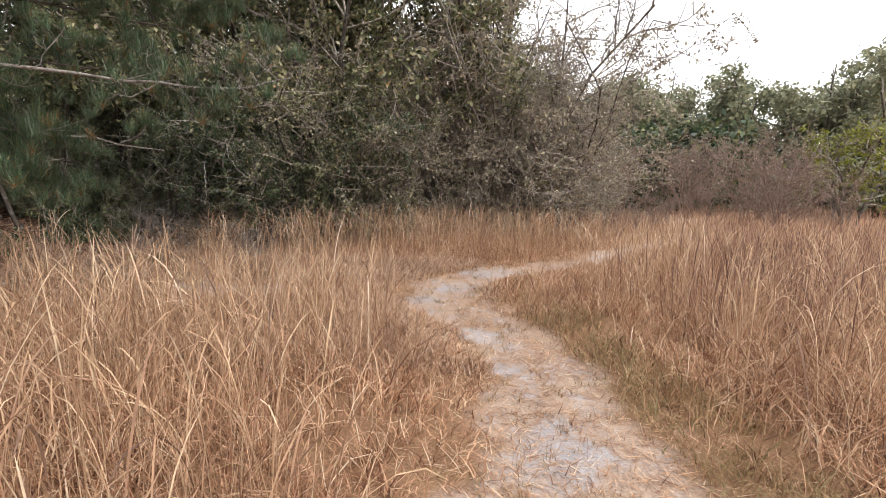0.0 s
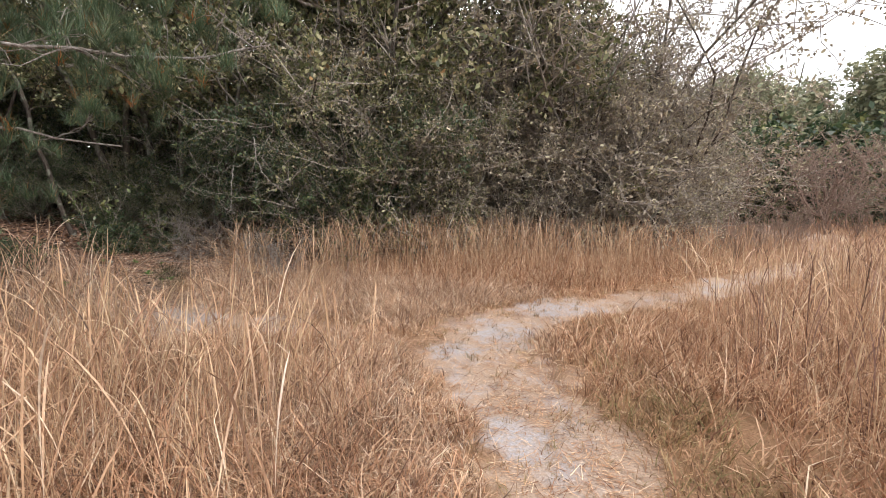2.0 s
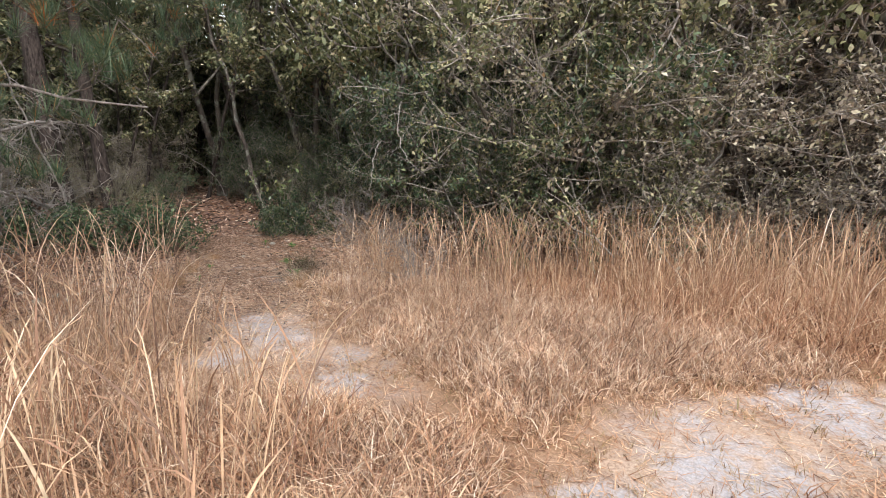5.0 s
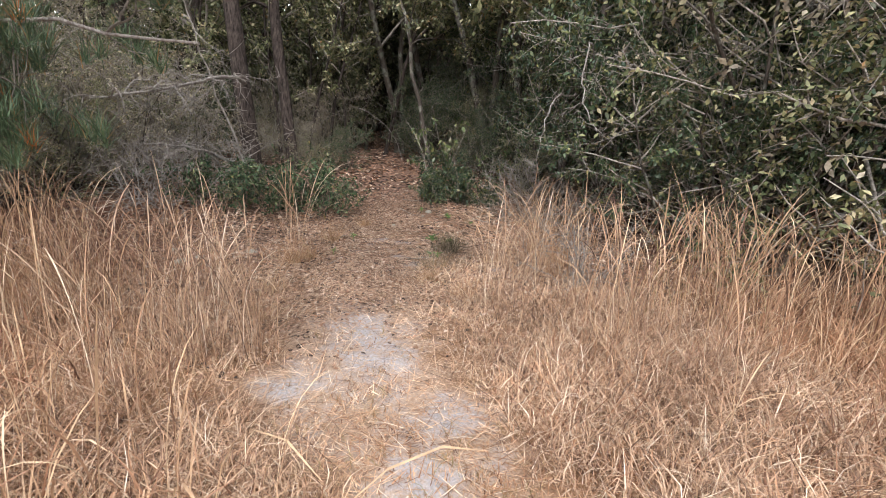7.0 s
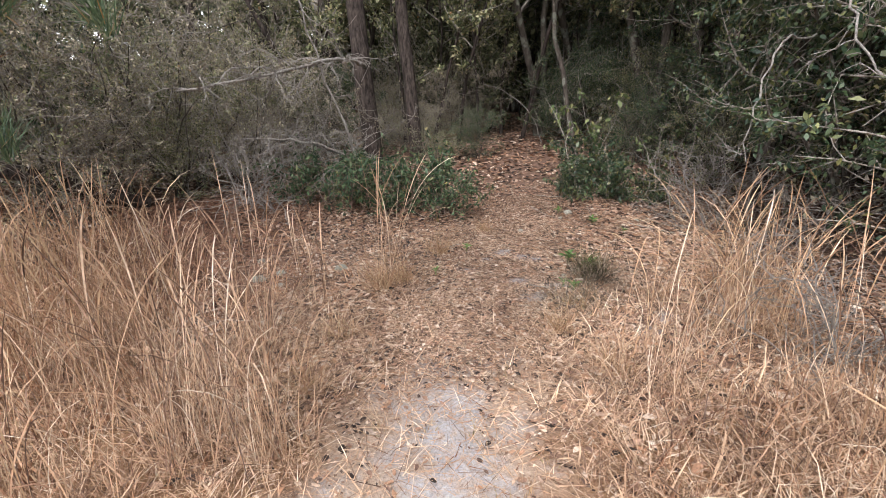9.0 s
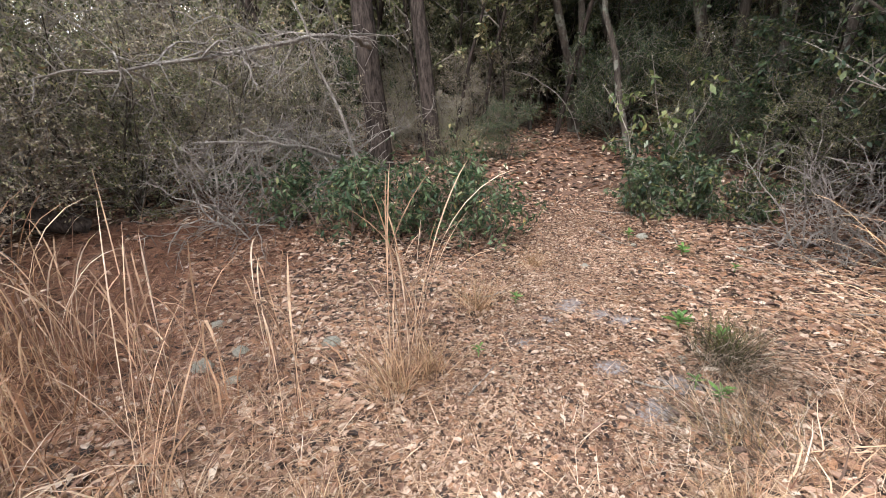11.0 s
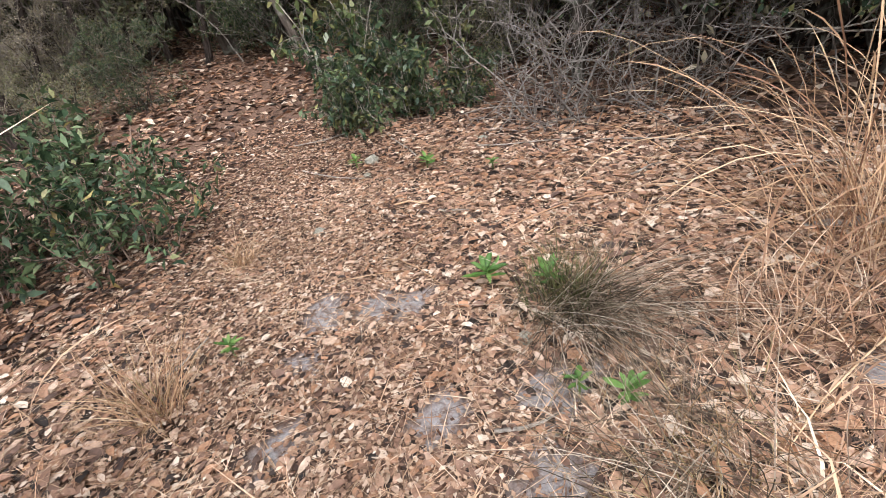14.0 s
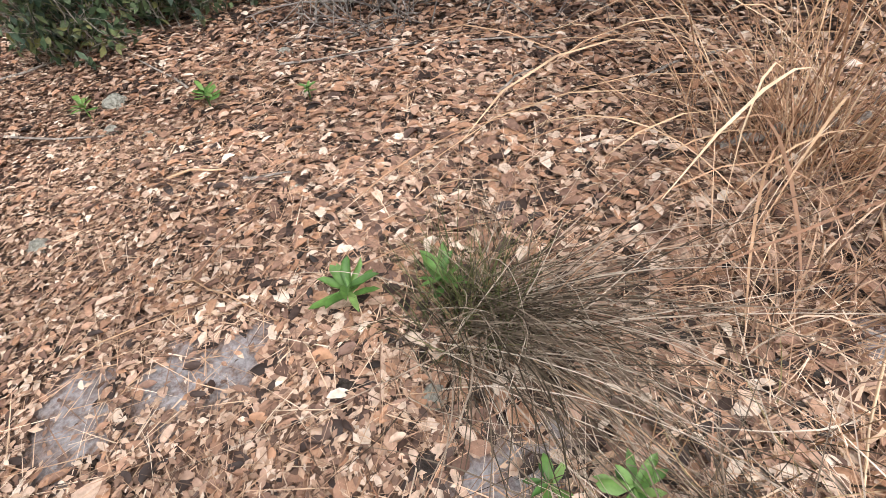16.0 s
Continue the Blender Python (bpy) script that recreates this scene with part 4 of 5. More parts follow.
stuff("deep_leaf_litter", *leaf_quads(rng_l, at, 0.1, 0.45, 0.0, 0.3, 0.75), M_LITTER, "brown dead leaves over the shaded woodland floor", "leaf litter")
x, y = scatter(rng_l, 24000, -6.8, -2.2, 6.4, 10.6, lambda x, y: 0.25 + 0.75 * litter_share(x, y))
n = len(x)
stuff("fallen_needles", *blades(rng_l, on_ground(x, y, -0.02), rng_l.uniform(0, 2 * np.pi, n), rng_l.uniform(0.06, 0.22, n), rng_l.uniform(0.002, 0.0045, n),
      rng_l.uniform(1.35, 1.55, n), rng_l.uniform(-0.1, 0.2, n), 2), M_PALE, "thin pale straws and pine needles among dead leaves", "straw")
x, y = scatter(rng_l, 50000, -8.2, -4.9, 4.6, 7.3, lambda x, y: smooth(7.2 - y - 0.25 * lumps(x, y, 1.5, 14), 0, 0.8) * smooth(into_woods(x, y), -0.6, 0.6))
n = len(x)
stuff("pine_straw", *blades(rng_l, on_ground(x, y, -0.022), rng_l.uniform(0, 2 * np.pi, n), rng_l.uniform(0.08, 0.2, n), rng_l.uniform(0.002, 0.004, n),
      rng_l.uniform(1.3, 1.55, n), rng_l.uniform(-0.1, 0.25, n), 2), M_PINESTRAW, "matted russet pine needles under the trees", "pine straw")
SINGLE = []
for k in range(6):
    SINGLE.append(fast_mesh("leaf", *dead_leaves(np.random.default_rng(300 + k), np.zeros((1, 3)), 0.056, 0.1), M_LITTER))
for k in range(280):
    a, r = rng_l.uniform(0, 2 * np.pi), 1.25 * rng_l.uniform(0, 1) ** 0.5
    lx, ly = -5.1 + r * np.cos(a), 9.15 + r * np.sin(a)
    if sandiness(np.array([lx]), np.array([ly]))[0] > 0.4:
        continue
    ob = part("leaf", SINGLE[k % 6], litter)
    ob.matrix_basis = pose(lx, ly, h1(lx, ly) + rng_l.uniform(0.024, 0.036), rng_l.normal(0, 14), rng_l.normal(0, 14), rng_l.uniform(0, 360)) @ Matrix.Scale(rng_l.uniform(0.8, 1.25), 4)

# ---------------------------------------------------------------- single tussocks and clumps


def tussock(name, label, x, y, pieces, group=""):
    """A grass clump; pieces: (part name, count, root spread, length range, width range, lean range, bend range, main heading or None, material, steps, profile)."""
    ob = thing(name, label, "grass", pose(x, y, h1(x, y)), group)
    rng = np.random.default_rng(int(abs(x * 1000 + y * 77)))
    for nm, n, sp, ln, wd, le, be, head, mt, steps, prof in pieces:
        base = np.stack([rng.normal(0, sp, n), rng.normal(0, sp, n), np.full(n, -0.015)], -1)
        az = rng.uniform(0, 2 * np.pi, n) if head is None else rng.normal(head[0], head[1], n)
        tagged(part(nm, fast_mesh(nm, *blades(rng, base, az, rng.uniform(*ln, n), rng.uniform(*wd, n), rng.uniform(*le, n), rng.uniform(*be, n), steps, prof, 0.5, 2.4 if prof else 1.4), mt), ob), kind="stuff")
    return ob


tussock("wiregrass_tussock", "grey-tan wiregrass tussock with a green heart, combed over leaf litter", -5.0, 9.36, [
    ("dry_tuft", 400, 0.08, (0.35, 0.8), (0.0025, 0.006), (0.6, 1.25), (0.3, 0.75), (-0.4, 0.45), M_WIRE, 6, None),
    ("spread_tuft", 150, 0.07, (0.2, 0.5), (0.0025, 0.005), (0.3, 1.3), (0.2, 0.9), None, M_WIRE, 5, None),
    ("green_tuft", 260, 0.07, (0.15, 0.34), (0.003, 0.0055), (0.05, 0.7), (0.1, 0.8), None, M_HEART, 4, None)])
tussock("wiregrass_tussock", "low grey wiregrass tussock among dead leaves", -4.4, 8.93, [
    ("dry_tuft", 320, 0.14, (0.25, 0.55), (0.0025, 0.005), (0.8, 1.4), (0.1, 0.5), (-2.6, 1.3), M_WIRE, 5, None),
    ("green_tuft", 150, 0.12, (0.12, 0.3), (0.003, 0.005), (0.2, 1.0), (0.1, 0.8), None, M_GREENISH, 4, None)])
tussock("tall_grass_clump", "tall straw-coloured grass clump with long arching stalks", -4.15, 10.15, [
    ("stalk_tuft", 55, 0.16, (0.6, 1.25), (0.004, 0.007), (0.0, 0.3), (0.2, 1.3), None, M_TALL, 9, HEAD),
    ("arching_tuft", 75, 0.16, (0.8, 1.45), (0.004, 0.007), (0.4, 0.95), (0.9, 1.7), (3.3, 0.7), M_TALL, 10, HEAD),
    ("drooping_tuft", 60, 0.14, (0.5, 1.0), (0.004, 0.007), (0.3, 1.0), (0.9, 1.9), None, M_TALL, 9, HEAD),
    ("basal_tuft", 240, 0.13, (0.2, 0.5), (0.003, 0.007), (0.2, 1.2), (0.3, 1.3), None, M_SHORT, 5, None)])
tussock("tall_grass_clump", "tall straw-coloured grass clump with drooping heads", -3.75, 9.75, [
    ("stalk_tuft", 50, 0.12, (0.6, 1.15), (0.004, 0.007), (0.0, 0.35), (0.3, 1.5), None, M_TALL, 9, HEAD),
    ("basal_tuft", 160, 0.12, (0.2, 0.5), (0.003, 0.006), (0.2, 1.1), (0.3, 1.3), None, M_TALL, 5, None)])
for x, y, n, hi in ((-5.17, 6.45, 18, 1.25), (-5.2, 6.65, 9, 1.1), (-5.3, 6.08, 12, 1.05), (-5.3, 7.58, 18, 1.3), (-5.8, 7.75, 12, 1.0), (-5.7, 6.9, 8, 0.9), (-5.0, 7.1, 6, 0.8), (-5.9, 5.8, 14, 1.0)):
    tussock("sparse_grass_clump", "thin clump of pale dry stalks rising from leaf litter", x, y, [
        ("stalk_tuft", int(1.5 * n), 0.07, (0.45, hi), (0.006, 0.0115), (0.0, 0.3), (0.15, 1.9), None, M_PALE, 11, PLUME),
        ("basal_tuft", 60, 0.06, (0.1, 0.32), (0.003, 0.006), (0.3, 1.1), (0.2, 1.2), None, M_SHORT, 4, None)], "sparse clumps")
for x, y, s in ((-5.93, 8.2, 1.5), (-5.1, 7.55, 1.55), (-5.25, 7.75, 1.1), (-6.6, 8.9, 0.9), (-4.4, 7.2, 1.0), (-4.1, 8.6, 1.0), (-3.6, 8.7, 1.1), (-3.9, 7.0, 1.1)):
    tussock("short_tussock", "small splayed tussock of tan dry grass", x, y, [
        ("blade_tuft", 130, 0.04, (0.14 * s, 0.34 * s), (0.003, 0.006), (0.1, 1.0), (0.3, 1.2), None, M_TALL, 4, None),
        ("green_tuft", 40, 0.04, (0.1 * s, 0.22 * s), (0.003, 0.005), (0.1, 0.9), (0.2, 1.0), None, M_GREENISH, 4, None)], "short tussocks")
# tall clumps on both sides of the path's mouth
for x, y, n in ((-3.5, 6.55, 60), (-4.0, 6.3, 40), (-4.5, 5.9, 40), (-3.2, 6.1, 36), (-4.35, 6.75, 24), (-3.45, 6.85, 45), (-3.7, 6.45, 40), (-4.3, 5.6, 40), (-4.6, 5.7, 30), (-3.9, 5.9, 30), (-3.3, 8.8, 18), (-3.8, 9.6, 20), (-2.9, 9.5, 26), (-2.35, 9.4, 24), (-1.8, 9.5, 24), (-4.3, 9.5, 10)):
    tussock("broom_grass_clump", "tall upright clump of straw-coloured broom grass", x, y, [
        ("stalk_tuft", n, 0.1, (0.6, 1.25), (0.0035, 0.0065), (0.0, 0.3), (0.2, 2.2), None, M_PALE, 9, HEAD),
        ("basal_tuft", 150, 0.1, (0.2, 0.5), (0.003, 0.007), (0.1, 0.9), (0.3, 1.5), None, M_PALE, 4, None)], "broom grass clumps")

# uneven tall clumps in front of the wood's edge
rng_e = np.random.default_rng(61)
for k in range(34):
    y = 9.7 + 5.2 * (k + rng_e.uniform(0, 0.8)) / 34
    x = float(np.interp(y, EDGE_Y, EDGE_X)) + rng_e.uniform(0.25, 1.5)
    tussock("edge_grass_clump", "tall dry grass clump with dark drooping heads at the wood's edge", x, y, [
        ("stalk_tuft", int(rng_e.integers(10, 22)), 0.14, (0.7, 1.35), (0.005, 0.009), (0.0, 0.3), (0.3, 2.2), None, M_TALL if k % 3 else M_PALE, 9, HEAD),
        ("weed_tuft", int(rng_e.integers(6, 14)), 0.14, (0.6, 1.2), (0.004, 0.008), (0.0, 0.35), (0.2, 1.4), None, M_WEED if k % 2 else M_GREENISH, 8, HEAD)], "edge clumps")

# ---------------------------------------------------------------- low bushes, dead brush
LOW = [woody(141 + k, 0.8, 14, (6, 4), 1350, 0.078, M_REDTWIG, M_BUSH, 0.007, 0.9, aspect=0.34, start_at=0.1, shrink=0.45, spread=0.5, low=0.04) for k in range(2)]
DARK = woody(151, 1.1, 12, (7, 4), 1300, 0.1, M_TWIG, M_GREEN, 0.008, 0.7, aspect=0.46, start_at=0.1, shrink=0.45, low=0.04)
for x, y, s, k in ((-7.15, 8.55, 0.85, 0), (-7.35, 8.05, 1.0, 1), (-7.6, 7.45, 1.0, 0), (-7.9, 6.85, 0.9, 1), (-7.75, 8.6, 0.95, 1), (-8.3, 7.5, 0.85, 0)):
    planted("low_bush", LOW[k], "knee-high bush with narrow blue-green leaves on litter", "bush", pose(x, y, h1(x, y), 0, 0, 130 * k + 60 * x) @ Matrix.Scale(s, 4), "low bushes")
for x, y, s in ((-7.35, 10.4, 0.6), (-7.25, 10.95, 0.65), (-7.8, 10.9, 0.8), (-6.95, 11.4, 0.5)):
    planted("leafy_bush", DARK, "leafy dark green bush beside the woodland path", "bush", pose(x, y, h1(x, y), 0, 0, 200 * x) @ Matrix.Scale(s, 4), "leafy bushes")
SAPLING = woody(171, 1.9, 3, (5, 3), 130, 0.11, M_TWIG, M_PALELEAF, 0.009, 0.3, aspect=0.42, start_at=0.35, shrink=0.3, low=0.3)
for x, y, sc in ((-7.75, 10.85, 0.95), (-7.2, 11.6, 0.7)):
    planted("sapling", SAPLING, "slender sapling with large pale yellow-green leaves", "sapling", pose(x, y, h1(x, y), 0, 0, 90 * x) @ Matrix.Scale(sc, 4), "saplings")
BRUSH = [woody(161 + k, 1.15, 14, (7, 4), 0, 0.05, M_DEAD, None, 0.008, 1.6, wobble=0.28, rise=-0.03, start_at=0.08, shrink=0.55, spread=0.65) for k in range(2)]
for x, y, s, k, lb in ((-6.0, 11.45, 1.3, 0, "tangled heap of grey dead twigs on leaf litter"), (-5.35, 11.75, 1.05, 1, "tangled heap of grey dead twigs on leaf litter"),
                       (-3.3, 9.8, 0.95, 0, "bleached dead shrub with brittle white twigs"), (-8.7, 6.9, 1.5, 1, "grey tangle of dead branches under the trees"),
                       (-8.0, 6.2, 1.4, 0, "grey tangle of dead branches under the trees")):
    planted("dead_brush", BRUSH[k], lb, "dead brush", pose(x, y, h1(x, y), 0, 0, 90 * x) @ Matrix.Scale(s, 4), "dead brush")


def limb_thing(name, label, category, pts, r0, r1, bark, seed, kids=(8, 5), reach=0.6, parent=None, rise=0.0):
    """A limb along a bent line, with side twigs."""
    rng = np.random.default_rng(seed)
    pts = np.array(pts, float)
    ext = np.vstack([2 * pts[0] - pts[1], pts, 2 * pts[-1] - pts[-2]])
    fine = []
    for k in range(len(pts) - 1):
        p0, p1, p2, p3 = ext[k:k + 4]
        for u in np.arange(0, 1, 0.2):
            fine.append(0.5 * (2 * p1 + (p2 - p0) * u + (2 * p0 - 5 * p1 + 4 * p2 - p3) * u * u + (3 * p1 - p0 - 3 * p2 + p3) * u ** 3))
    fine = np.array(fine + [pts[-1]])
    fine[1:-1] += rng.normal(0, 0.012, (len(fine) - 2, 3))
    lines, tips = [], []
    for _ in range(kids[0]):
        i = rng.integers(len(fine) // 5, len(fine) - 1)
        side = rng.normal(0, 1, 3)
        grow(rng, lines, tips, fine[i], side * (1, 1, 0.6) + 0.5 * (fine[i + 1] - fine[i]) / 0.2, reach * rng.uniform(0.5, 1.2), max(r1, r0 * 0.3), 0, 1, (kids[1],), 0.25, rise, 0.6, 0.5)
    ob = parent or thing(name, label, category)
    limb = part("limb", fast_mesh("limb", *tubes([(fine, r0, r1)], 6), bark), ob)
    tagged(part("branchwork", fast_mesh("branchwork", *tubes(lines, 3), bark), limb), kind="stuff")
    return ob, tips


limb_thing("dead_branch", "long grey dead branch with hanging twigs", "branch", [(-9.75, 7.9, 2.0), (-9.0, 7.6, 2.05), (-8.1, 7.2, 1.95), (-7.3, 6.6, 1.75), (-6.6, 5.9, 1.6)], 0.035, 0.01, M_DEAD, 401, (22, 7), 0.7, rise=-0.08)
limb_thing("dead_branch", "leaning grey dead sapling stem", "branch", [(-8.1, 7.75, 0.15), (-8.15, 7.5, 1.0), (-8.12, 7.2, 1.9), (-8.1, 6.95, 3.0)], 0.02, 0.008, M_DEAD, 402, (8, 4), 0.5)
limb_thing("dead_branch", "fallen grey limb leaning in the brush", "branch", [(-9.2, 7.7, 0.3), (-8.5, 7.4, 0.75), (-7.9, 6.9, 1.0), (-7.2, 6.3, 1.1)], 0.03, 0.01, M_DEAD, 403, (14, 6), 0.6, rise=-0.08)
limb_thing("dead_branch", "bleached crooked branch hanging from an evergreen shrub", "branch", [(-4.5, 10.95, 2.2), (-4.05, 10.35, 2.35), (-3.85, 10.1, 1.95), (-3.5, 9.85, 1.62), (-3.2, 9.65, 1.5)], 0.01, 0.004, M_DEAD, 404, (6, 4), 0.35, rise=-0.12)
limb_thing("dead_branch", "bleached crooked branch hanging from an evergreen shrub", "branch", [(-4.7, 10.9, 1.9), (-4.45, 10.3, 1.8), (-4.3, 10.05, 1.4), (-4.2, 9.95, 1.05)], 0.009, 0.004, M_DEAD, 405, (5, 4), 0.3, rise=-0.12)
limb_thing("arching_twig", "single pale arching twig in the shaded wood", "branch", [(-11.2, 11.8, 0.4), (-11.3, 11.5, 1.1), (-11.35, 10.9, 1.6), (-11.35, 10.4, 1.75)], 0.012, 0.006, M_DEAD, 406, (2, 2), 0.2)
limb_thing("fallen_log", "dark fallen log leaning in the brush", "log", [(-8.2, 4.9, 0.25), (-7.9, 4.2, 0.6), (-7.6, 3.4, 1.0), (-7.3, 2.6, 1.4)], 0.11, 0.08, M_BARK, 407, (3, 3), 0.3)
limb_thing("dead_stick", "pale dead stick lying on leaf litter", "stick", [(-3.95, 10.35, 0.05), (-4.2, 10.2, 0.06), (-4.4, 10.12, 0.04)], 0.02, 0.014, M_DEAD, 408, (2, 2), 0.12)
rng_s = np.random.default_rng(31)
for k, (x, y, a, ln) in enumerate(((-5.95, 9.75, 0.4, 0.16), (-5.2, 10.4, 1.1, 0.3), (-6.3, 10.6, 0.5, 0.7), (-5.6, 10.9, 0.2, 0.6), (-6.1, 8.3, 2.0, 0.25), (-4.9, 8.75, 0.9, 0.2), (-7.2, 9.75, 0.3, 0.5),
                                  (-5.0, 7.9, 2.4, 0.3), (-6.6, 10.3, 2.8, 0.5), (-4.6, 10.6, 0.7, 0.45), (-7.6, 10.0, 1.0, 0.8))):
    pts = [(x + ln * s * math.cos(a) + rng_s.normal(0, 0.01), y + ln * s * math.sin(a) + rng_s.normal(0, 0.01), h1(x + ln * s * math.cos(a), y + ln * s * math.sin(a)) + 0.03) for s in (0, 0.3, 0.6, 1)]
    ob = tagged(new("stick", fast_mesh("stick", *tubes([(np.array(pts), 0.007, 0.004)], 5), M_TWIG)), "thin grey-brown dead stick on leaf litter", "stick", "sticks")

# single bleached straws that lie over the litter
for x0, y0, x1, y1, w, lift in ((-5.5, 9.71, -5.09, 10.26, 0.008, 0.05), (-5.42, 9.35, -4.99, 9.68, 0.006, 0.05), (-4.05, 9.85, -4.3, 9.05, 0.008, 0.06), (-5.92, 9.3, -5.5, 9.22, 0.006, 0.03),
                                (-5.85, 9.28, -5.75, 9.6, 0.007, 0.03), (-4.18, 9.78, -4.35, 9.4, 0.006, 0.05), (-6.24, 9.69, -6.05, 9.78, 0.012, 0.02), (-4.95, 9.3, -4.5, 9.02, 0.005, 0.06),
                                (-5.3, 9.75, -5.05, 9.85, 0.005, 0.04), (-6.0, 9.0, -5.75, 9.25, 0.005, 0.03), (-4.6, 10.0, -4.1, 9.6, 0.006, 0.05), (-5.0, 10.1, -4.6, 10.3, 0.006, 0.04)):
    pts = np.array([(x0 + (x1 - x0) * s + rng_s.normal(0, 0.006), y0 + (y1 - y0) * s + rng_s.normal(0, 0.006), h1(x0 + (x1 - x0) * s, y0 + (y1 - y0) * s) + 0.03 + lift * math.sin(3.1 * s)) for s in (0, 0.2, 0.4, 0.6, 0.8, 1)])
    tagged(new("grass_straw", fast_mesh("grass_straw", *tubes([(pts, w * 0.5, w * 0.25)], 5), M_TALL)), "long bleached straw lying over dead leaves", "straw", "fallen straws")

# ---------------------------------------------------------------- pine beside the field
PINE = thing("pine_tree", "long-needled pine with pale bare limbs over the grass", "tree")
rng_p = np.random.default_rng(41)
part("trunk", fast_mesh("trunk", *tubes([(np.array([(-5.7, 3.0, -0.1), (-5.75, 3.05, 2.5), (-5.7, 3.0, 5), (-5.75, 3.1, 8.5)]), 0.16, 0.05)], 10), M_BARK), PINE)
pine_limbs = [
    [(-5.7, 3.0, 2.2), (-4.4, 4.2, 2.4), (-3.3, 5.2, 2.42), (-2.2, 6.2, 2.48), (-1.6, 6.75, 2.72)],
    [(-5.7, 3.0, 1.7), (-4.7, 4.5, 1.95), (-3.8, 5.7, 1.95), (-3.1, 6.7, 1.85)],
    [(-5.7, 3.0, 2.9), (-4.6, 4.8, 3.1), (-3.6, 6.3, 3.25), (-2.9, 7.1, 3.3)],
    [(-5.7, 3.0, 3.4), (-4.0, 4.6, 3.8), (-2.9, 5.8, 3.9)],
    [(-5.7, 3.0, 1.3), (-5.45, 3.7, 1.45), (-5.25, 4.2, 1.5)],
    [(-5.7, 3.0, 2.0), (-5.6, 3.8, 2.3), (-5.5, 4.4, 2.4)],
    [(-5.7, 3.0, 4.0), (-5.0, 5.2, 4.3), (-4.2, 6.8, 4.3)],
    [(-5.7, 3.0, 3.2), (-4.2, 5.2, 3.4), (-3.0, 6.8, 3.6), (-2.3, 7.4, 3.7)],
    [(-5.7, 3.0, 2.5), (-4.9, 5.0, 2.7), (-4.2, 6.6, 2.8), (-3.8, 7.4, 2.85)],
    [(-5.7, 3.0, 1.5), (-4.7, 4.5, 1.6), (-3.9, 5.4, 1.65), (-3.5, 5.8, 1.7)],
]
for k in range(16):
    a, z, r = 2.4 * k, 4.6 + 0.25 * k, 2.4 - 0.11 * k
    pine_limbs.append([(-5.72, 3.05, z), (-5.72 + 0.5 * r * math.cos(a), 3.05 + 0.5 * r * math.sin(a), z + 0.25), (-5.72 + r * math.cos(a), 3.05 + r * math.sin(a), z + 0.3)])
needle_at = []
for k, pts in enumerate(pine_limbs):
    _, tips = limb_thing("pine_limb", "", "", pts, 0.024, 0.007, M_DEAD if k in (0, 1) else M_GREYBARK, 420 + k, (30, 4) if k < 10 else (10, 3), 0.6, PINE, rise=0.06)
    for t in tips:
        if t[-1][0] > -5.6 or k > 8:
            needle_at += [t[-1], t[2]] if k not in (0,) or rng_p.uniform() < 0.8 else []


def needles(rng, at, per, length, wide):
    n = len(at) * per
    base = np.repeat(np.array(at), per, 0) + rng.normal(0, 0.012, (n, 3))
    return blades(rng, base, rng.uniform(0, 2 * np.pi, n), rng.uniform(0.6, 1.1, n) * length, np.full(n, wide), np.abs(rng.normal(0.7, 0.5, n)), rng.uniform(0.0, 0.6, n), 2)


tagged(part("needle_foliage", fast_mesh("needle_foliage", *needles(rng_p, needle_at, 36, 0.2, 0.0055), M_NEEDLE), PINE, "dark green long needles"), kind="stuff")
tagged(part("dead_foliage", fast_mesh("dead_foliage", *needles(rng_p, needle_at[::14], 24, 0.15, 0.0045), M_RUST), PINE, "rust-brown dead needles"), kind="stuff")

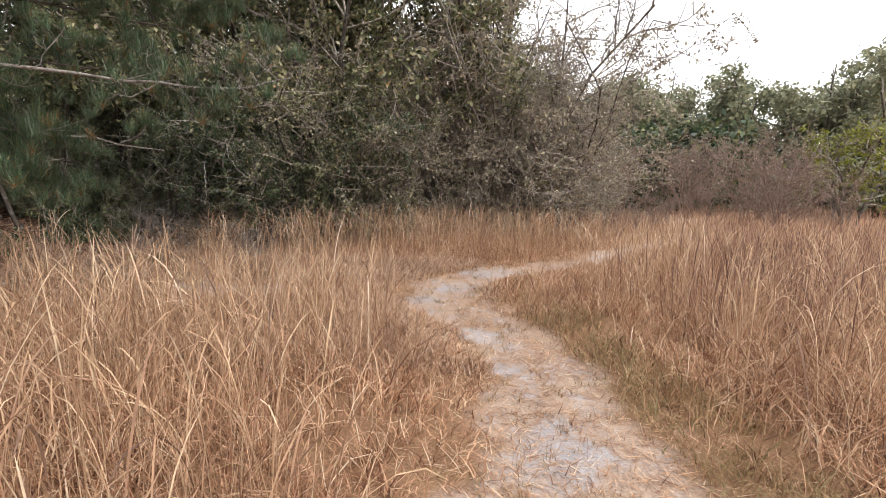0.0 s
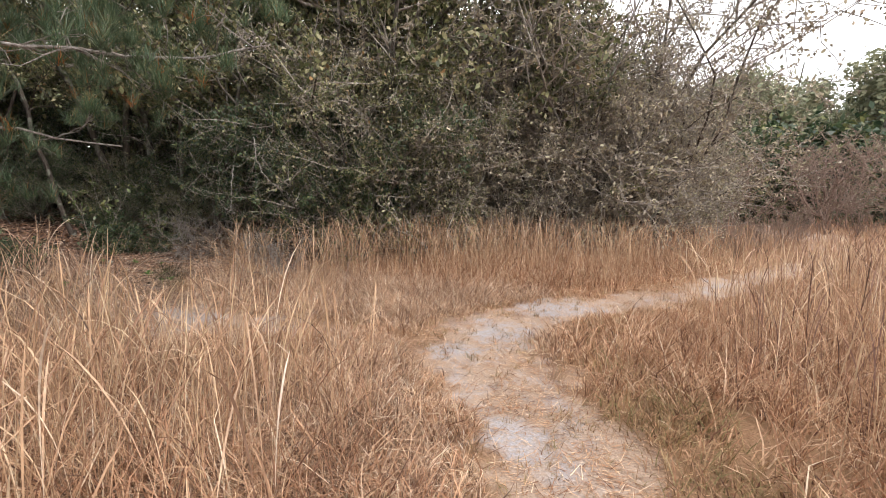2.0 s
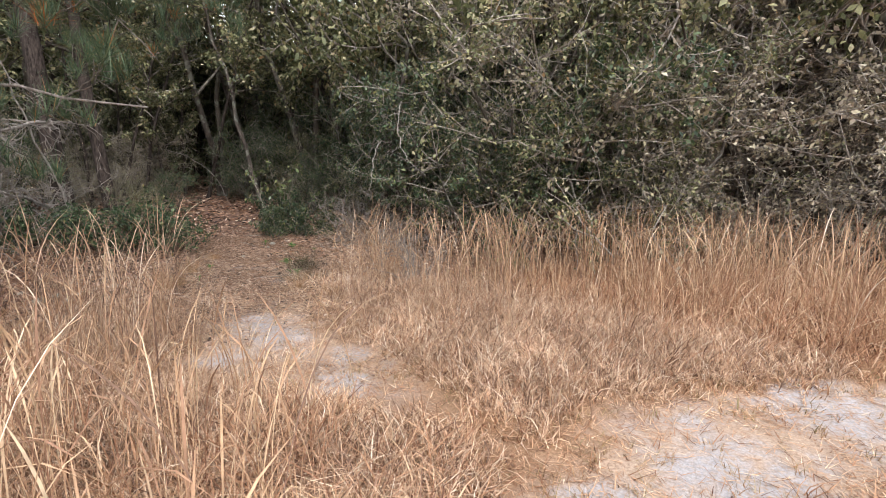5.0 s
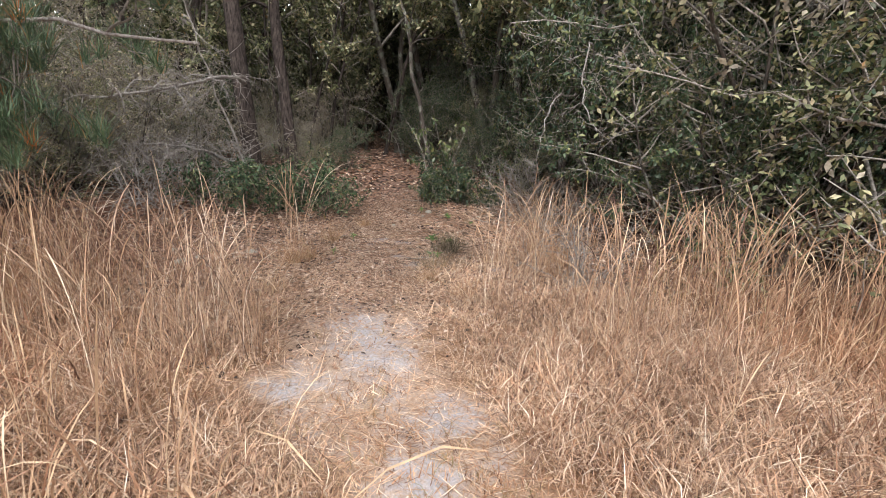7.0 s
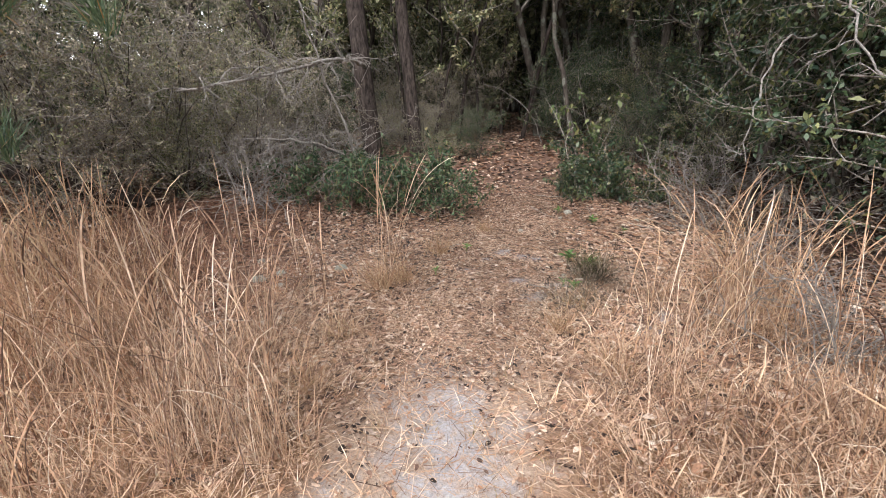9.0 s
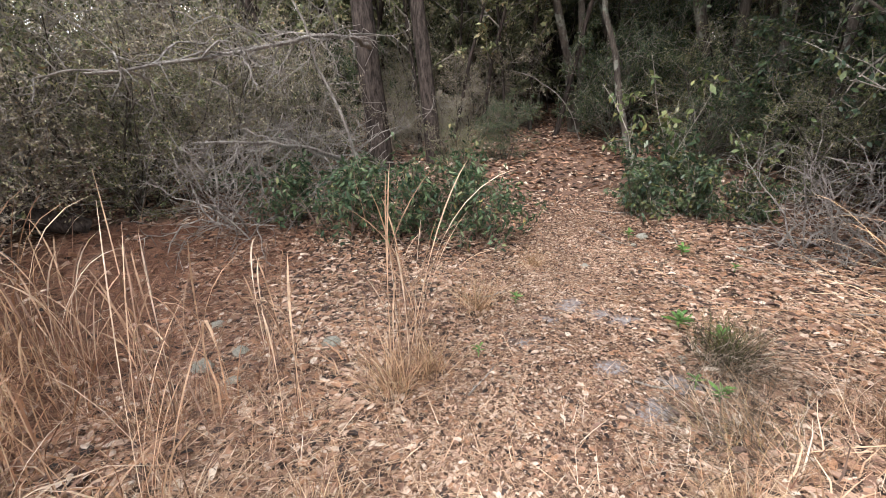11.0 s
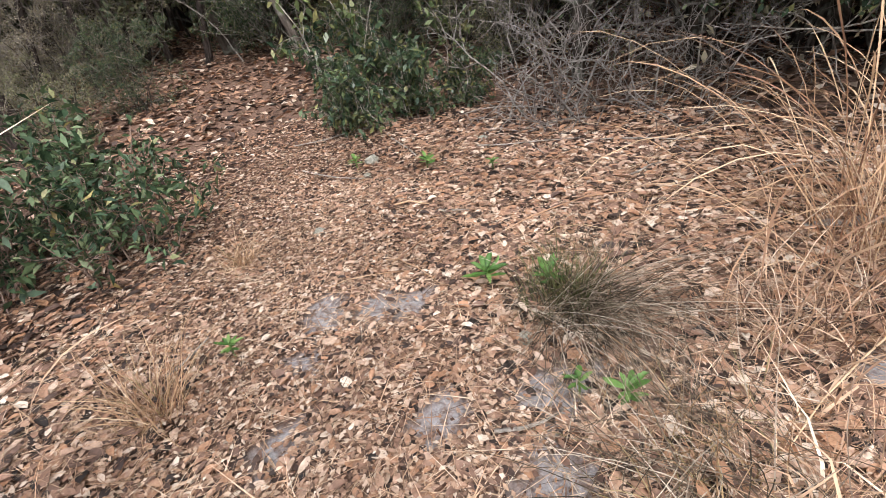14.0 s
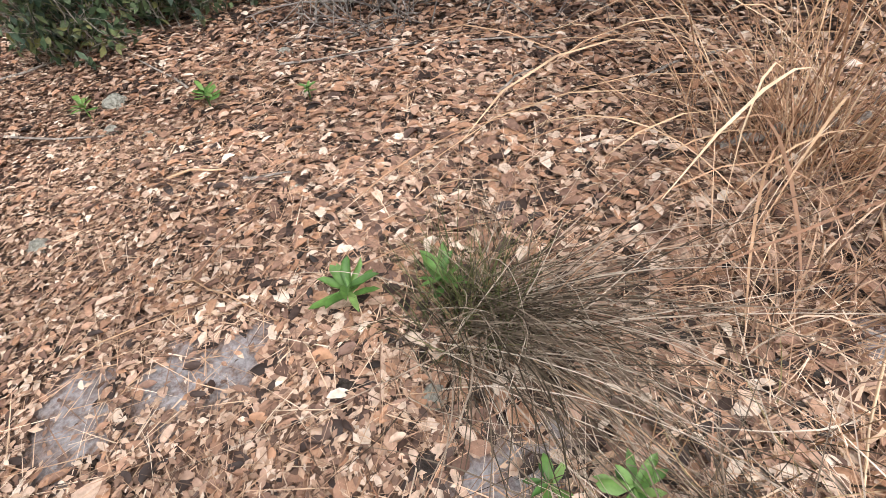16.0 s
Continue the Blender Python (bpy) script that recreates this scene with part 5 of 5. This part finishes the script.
# ---------------------------------------------------------------- small plants, lichen, cones
def rosette(x, y, n, size, label, up=35, lift=0.045):
    ob = thing("rosette_plant", label, "plant", pose(x, y, h1(x, y) + 0.012), "green seedlings")
    part("stem", fast_mesh("stem", *tubes([(np.array([(0, 0, -0.02), (0, 0, lift + 0.03)]), 0.004, 0.003)], 5), M_ROSETTE), ob)
    for k in range(n + 4):
        rng = np.random.default_rng(int(700 + 31 * k + abs(x) * 100))
        a = math.degrees(2.4 * k) + rng.uniform(-15, 15)
        L = size * rng.uniform(0.55, 0.85)
        co, f = dead_leaves(rng, np.array([[0.0, 0, 0]]), L, 0.01)
        co = co - co[0]
        d = co[-1] / np.linalg.norm(co[-1])
        co = co * (L / np.linalg.norm(co[-1]))
        back = Matrix.Rotation(-math.atan2(d[1], d[0]), 3, "Z")
        co = np.array([back @ Vector(c) for c in co]) * (1, 0.62, 1)
        leaf = part("leaf", fast_mesh("leaf", co, f, M_ROSETTE), ob)
        leaf.matrix_basis = pose(0, 0, lift + 0.003 * k, 0, -rng.uniform(5, up), a)


for x, y, n, s in ((-5.32, 9.31, 8, 0.135), (-5.1, 9.4, 8, 0.115), (-4.65, 9.0, 9, 0.085), (-6.42, 10.2, 8, 0.1), (-6.0, 8.52, 6, 0.08), (-6.0, 10.35, 5, 0.07), (-4.78, 8.98, 4, 0.07), (-5.35, 8.05, 5, 0.06), (-6.9, 10.0, 6, 0.09)):
    rosette(x, y, n, s, "bright green leafy seedling in the leaf litter")


def lump(name, label, category, x, y, r, material, seed, flat=0.7, group=""):
    bm = bmesh.new()
    bmesh.ops.create_icosphere(bm, subdivisions=3, radius=r)
    for v in bm.verts:
        k = 1 + 0.35 * noise.noise(v.co * (2.2 / r) + Vector((seed, 0, 0))) + 0.12 * noise.noise(v.co * (7 / r))
        v.co = Vector((v.co.x * k, v.co.y * k, v.co.z * k * flat))
    me = bpy.data.meshes.new(name)
    bm.to_mesh(me)
    bm.free()
    me.materials.append(material)
    me.polygons.foreach_set("use_smooth", np.ones(len(me.polygons), bool))
    ob = new(name, me)
    ob.matrix_basis = pose(x, y, h1(x, y) + r * flat * 0.6, 0, 0, seed * 50)
    return tagged(ob, label, category, group)


for k, (x, y, r) in enumerate(((-6.5, 9.33, 0.035), (-6.87, 10.12, 0.05), (-6.75, 9.95, 0.03), (-6.55, 9.95, 0.025), (-5.05, 9.12, 0.03), (-5.75, 9.75, 0.022), (-6.35, 10.75, 0.035), (-5.61, 6.54, 0.06), (-6.15, 6.5, 0.045), (-5.72, 6.72, 0.05), (-5.67, 7.24, 0.055), (-5.43, 6.73, 0.04))):
    lump("lichen_puff", "pale grey-green puff of lichen on leaf litter", "lichen", x, y, r, M_STONE, k, group="lichen puffs")
for k, (x, y, r) in enumerate(((-5.02, 8.98, 0.028), (-5.25, 9.1, 0.024), (-3.43, 7.18, 0.02))):
    lump("pine_cone", "small dark brown fallen cone", "cone", x, y, r, M_BARK, k + 10, 0.9, "fallen cones")
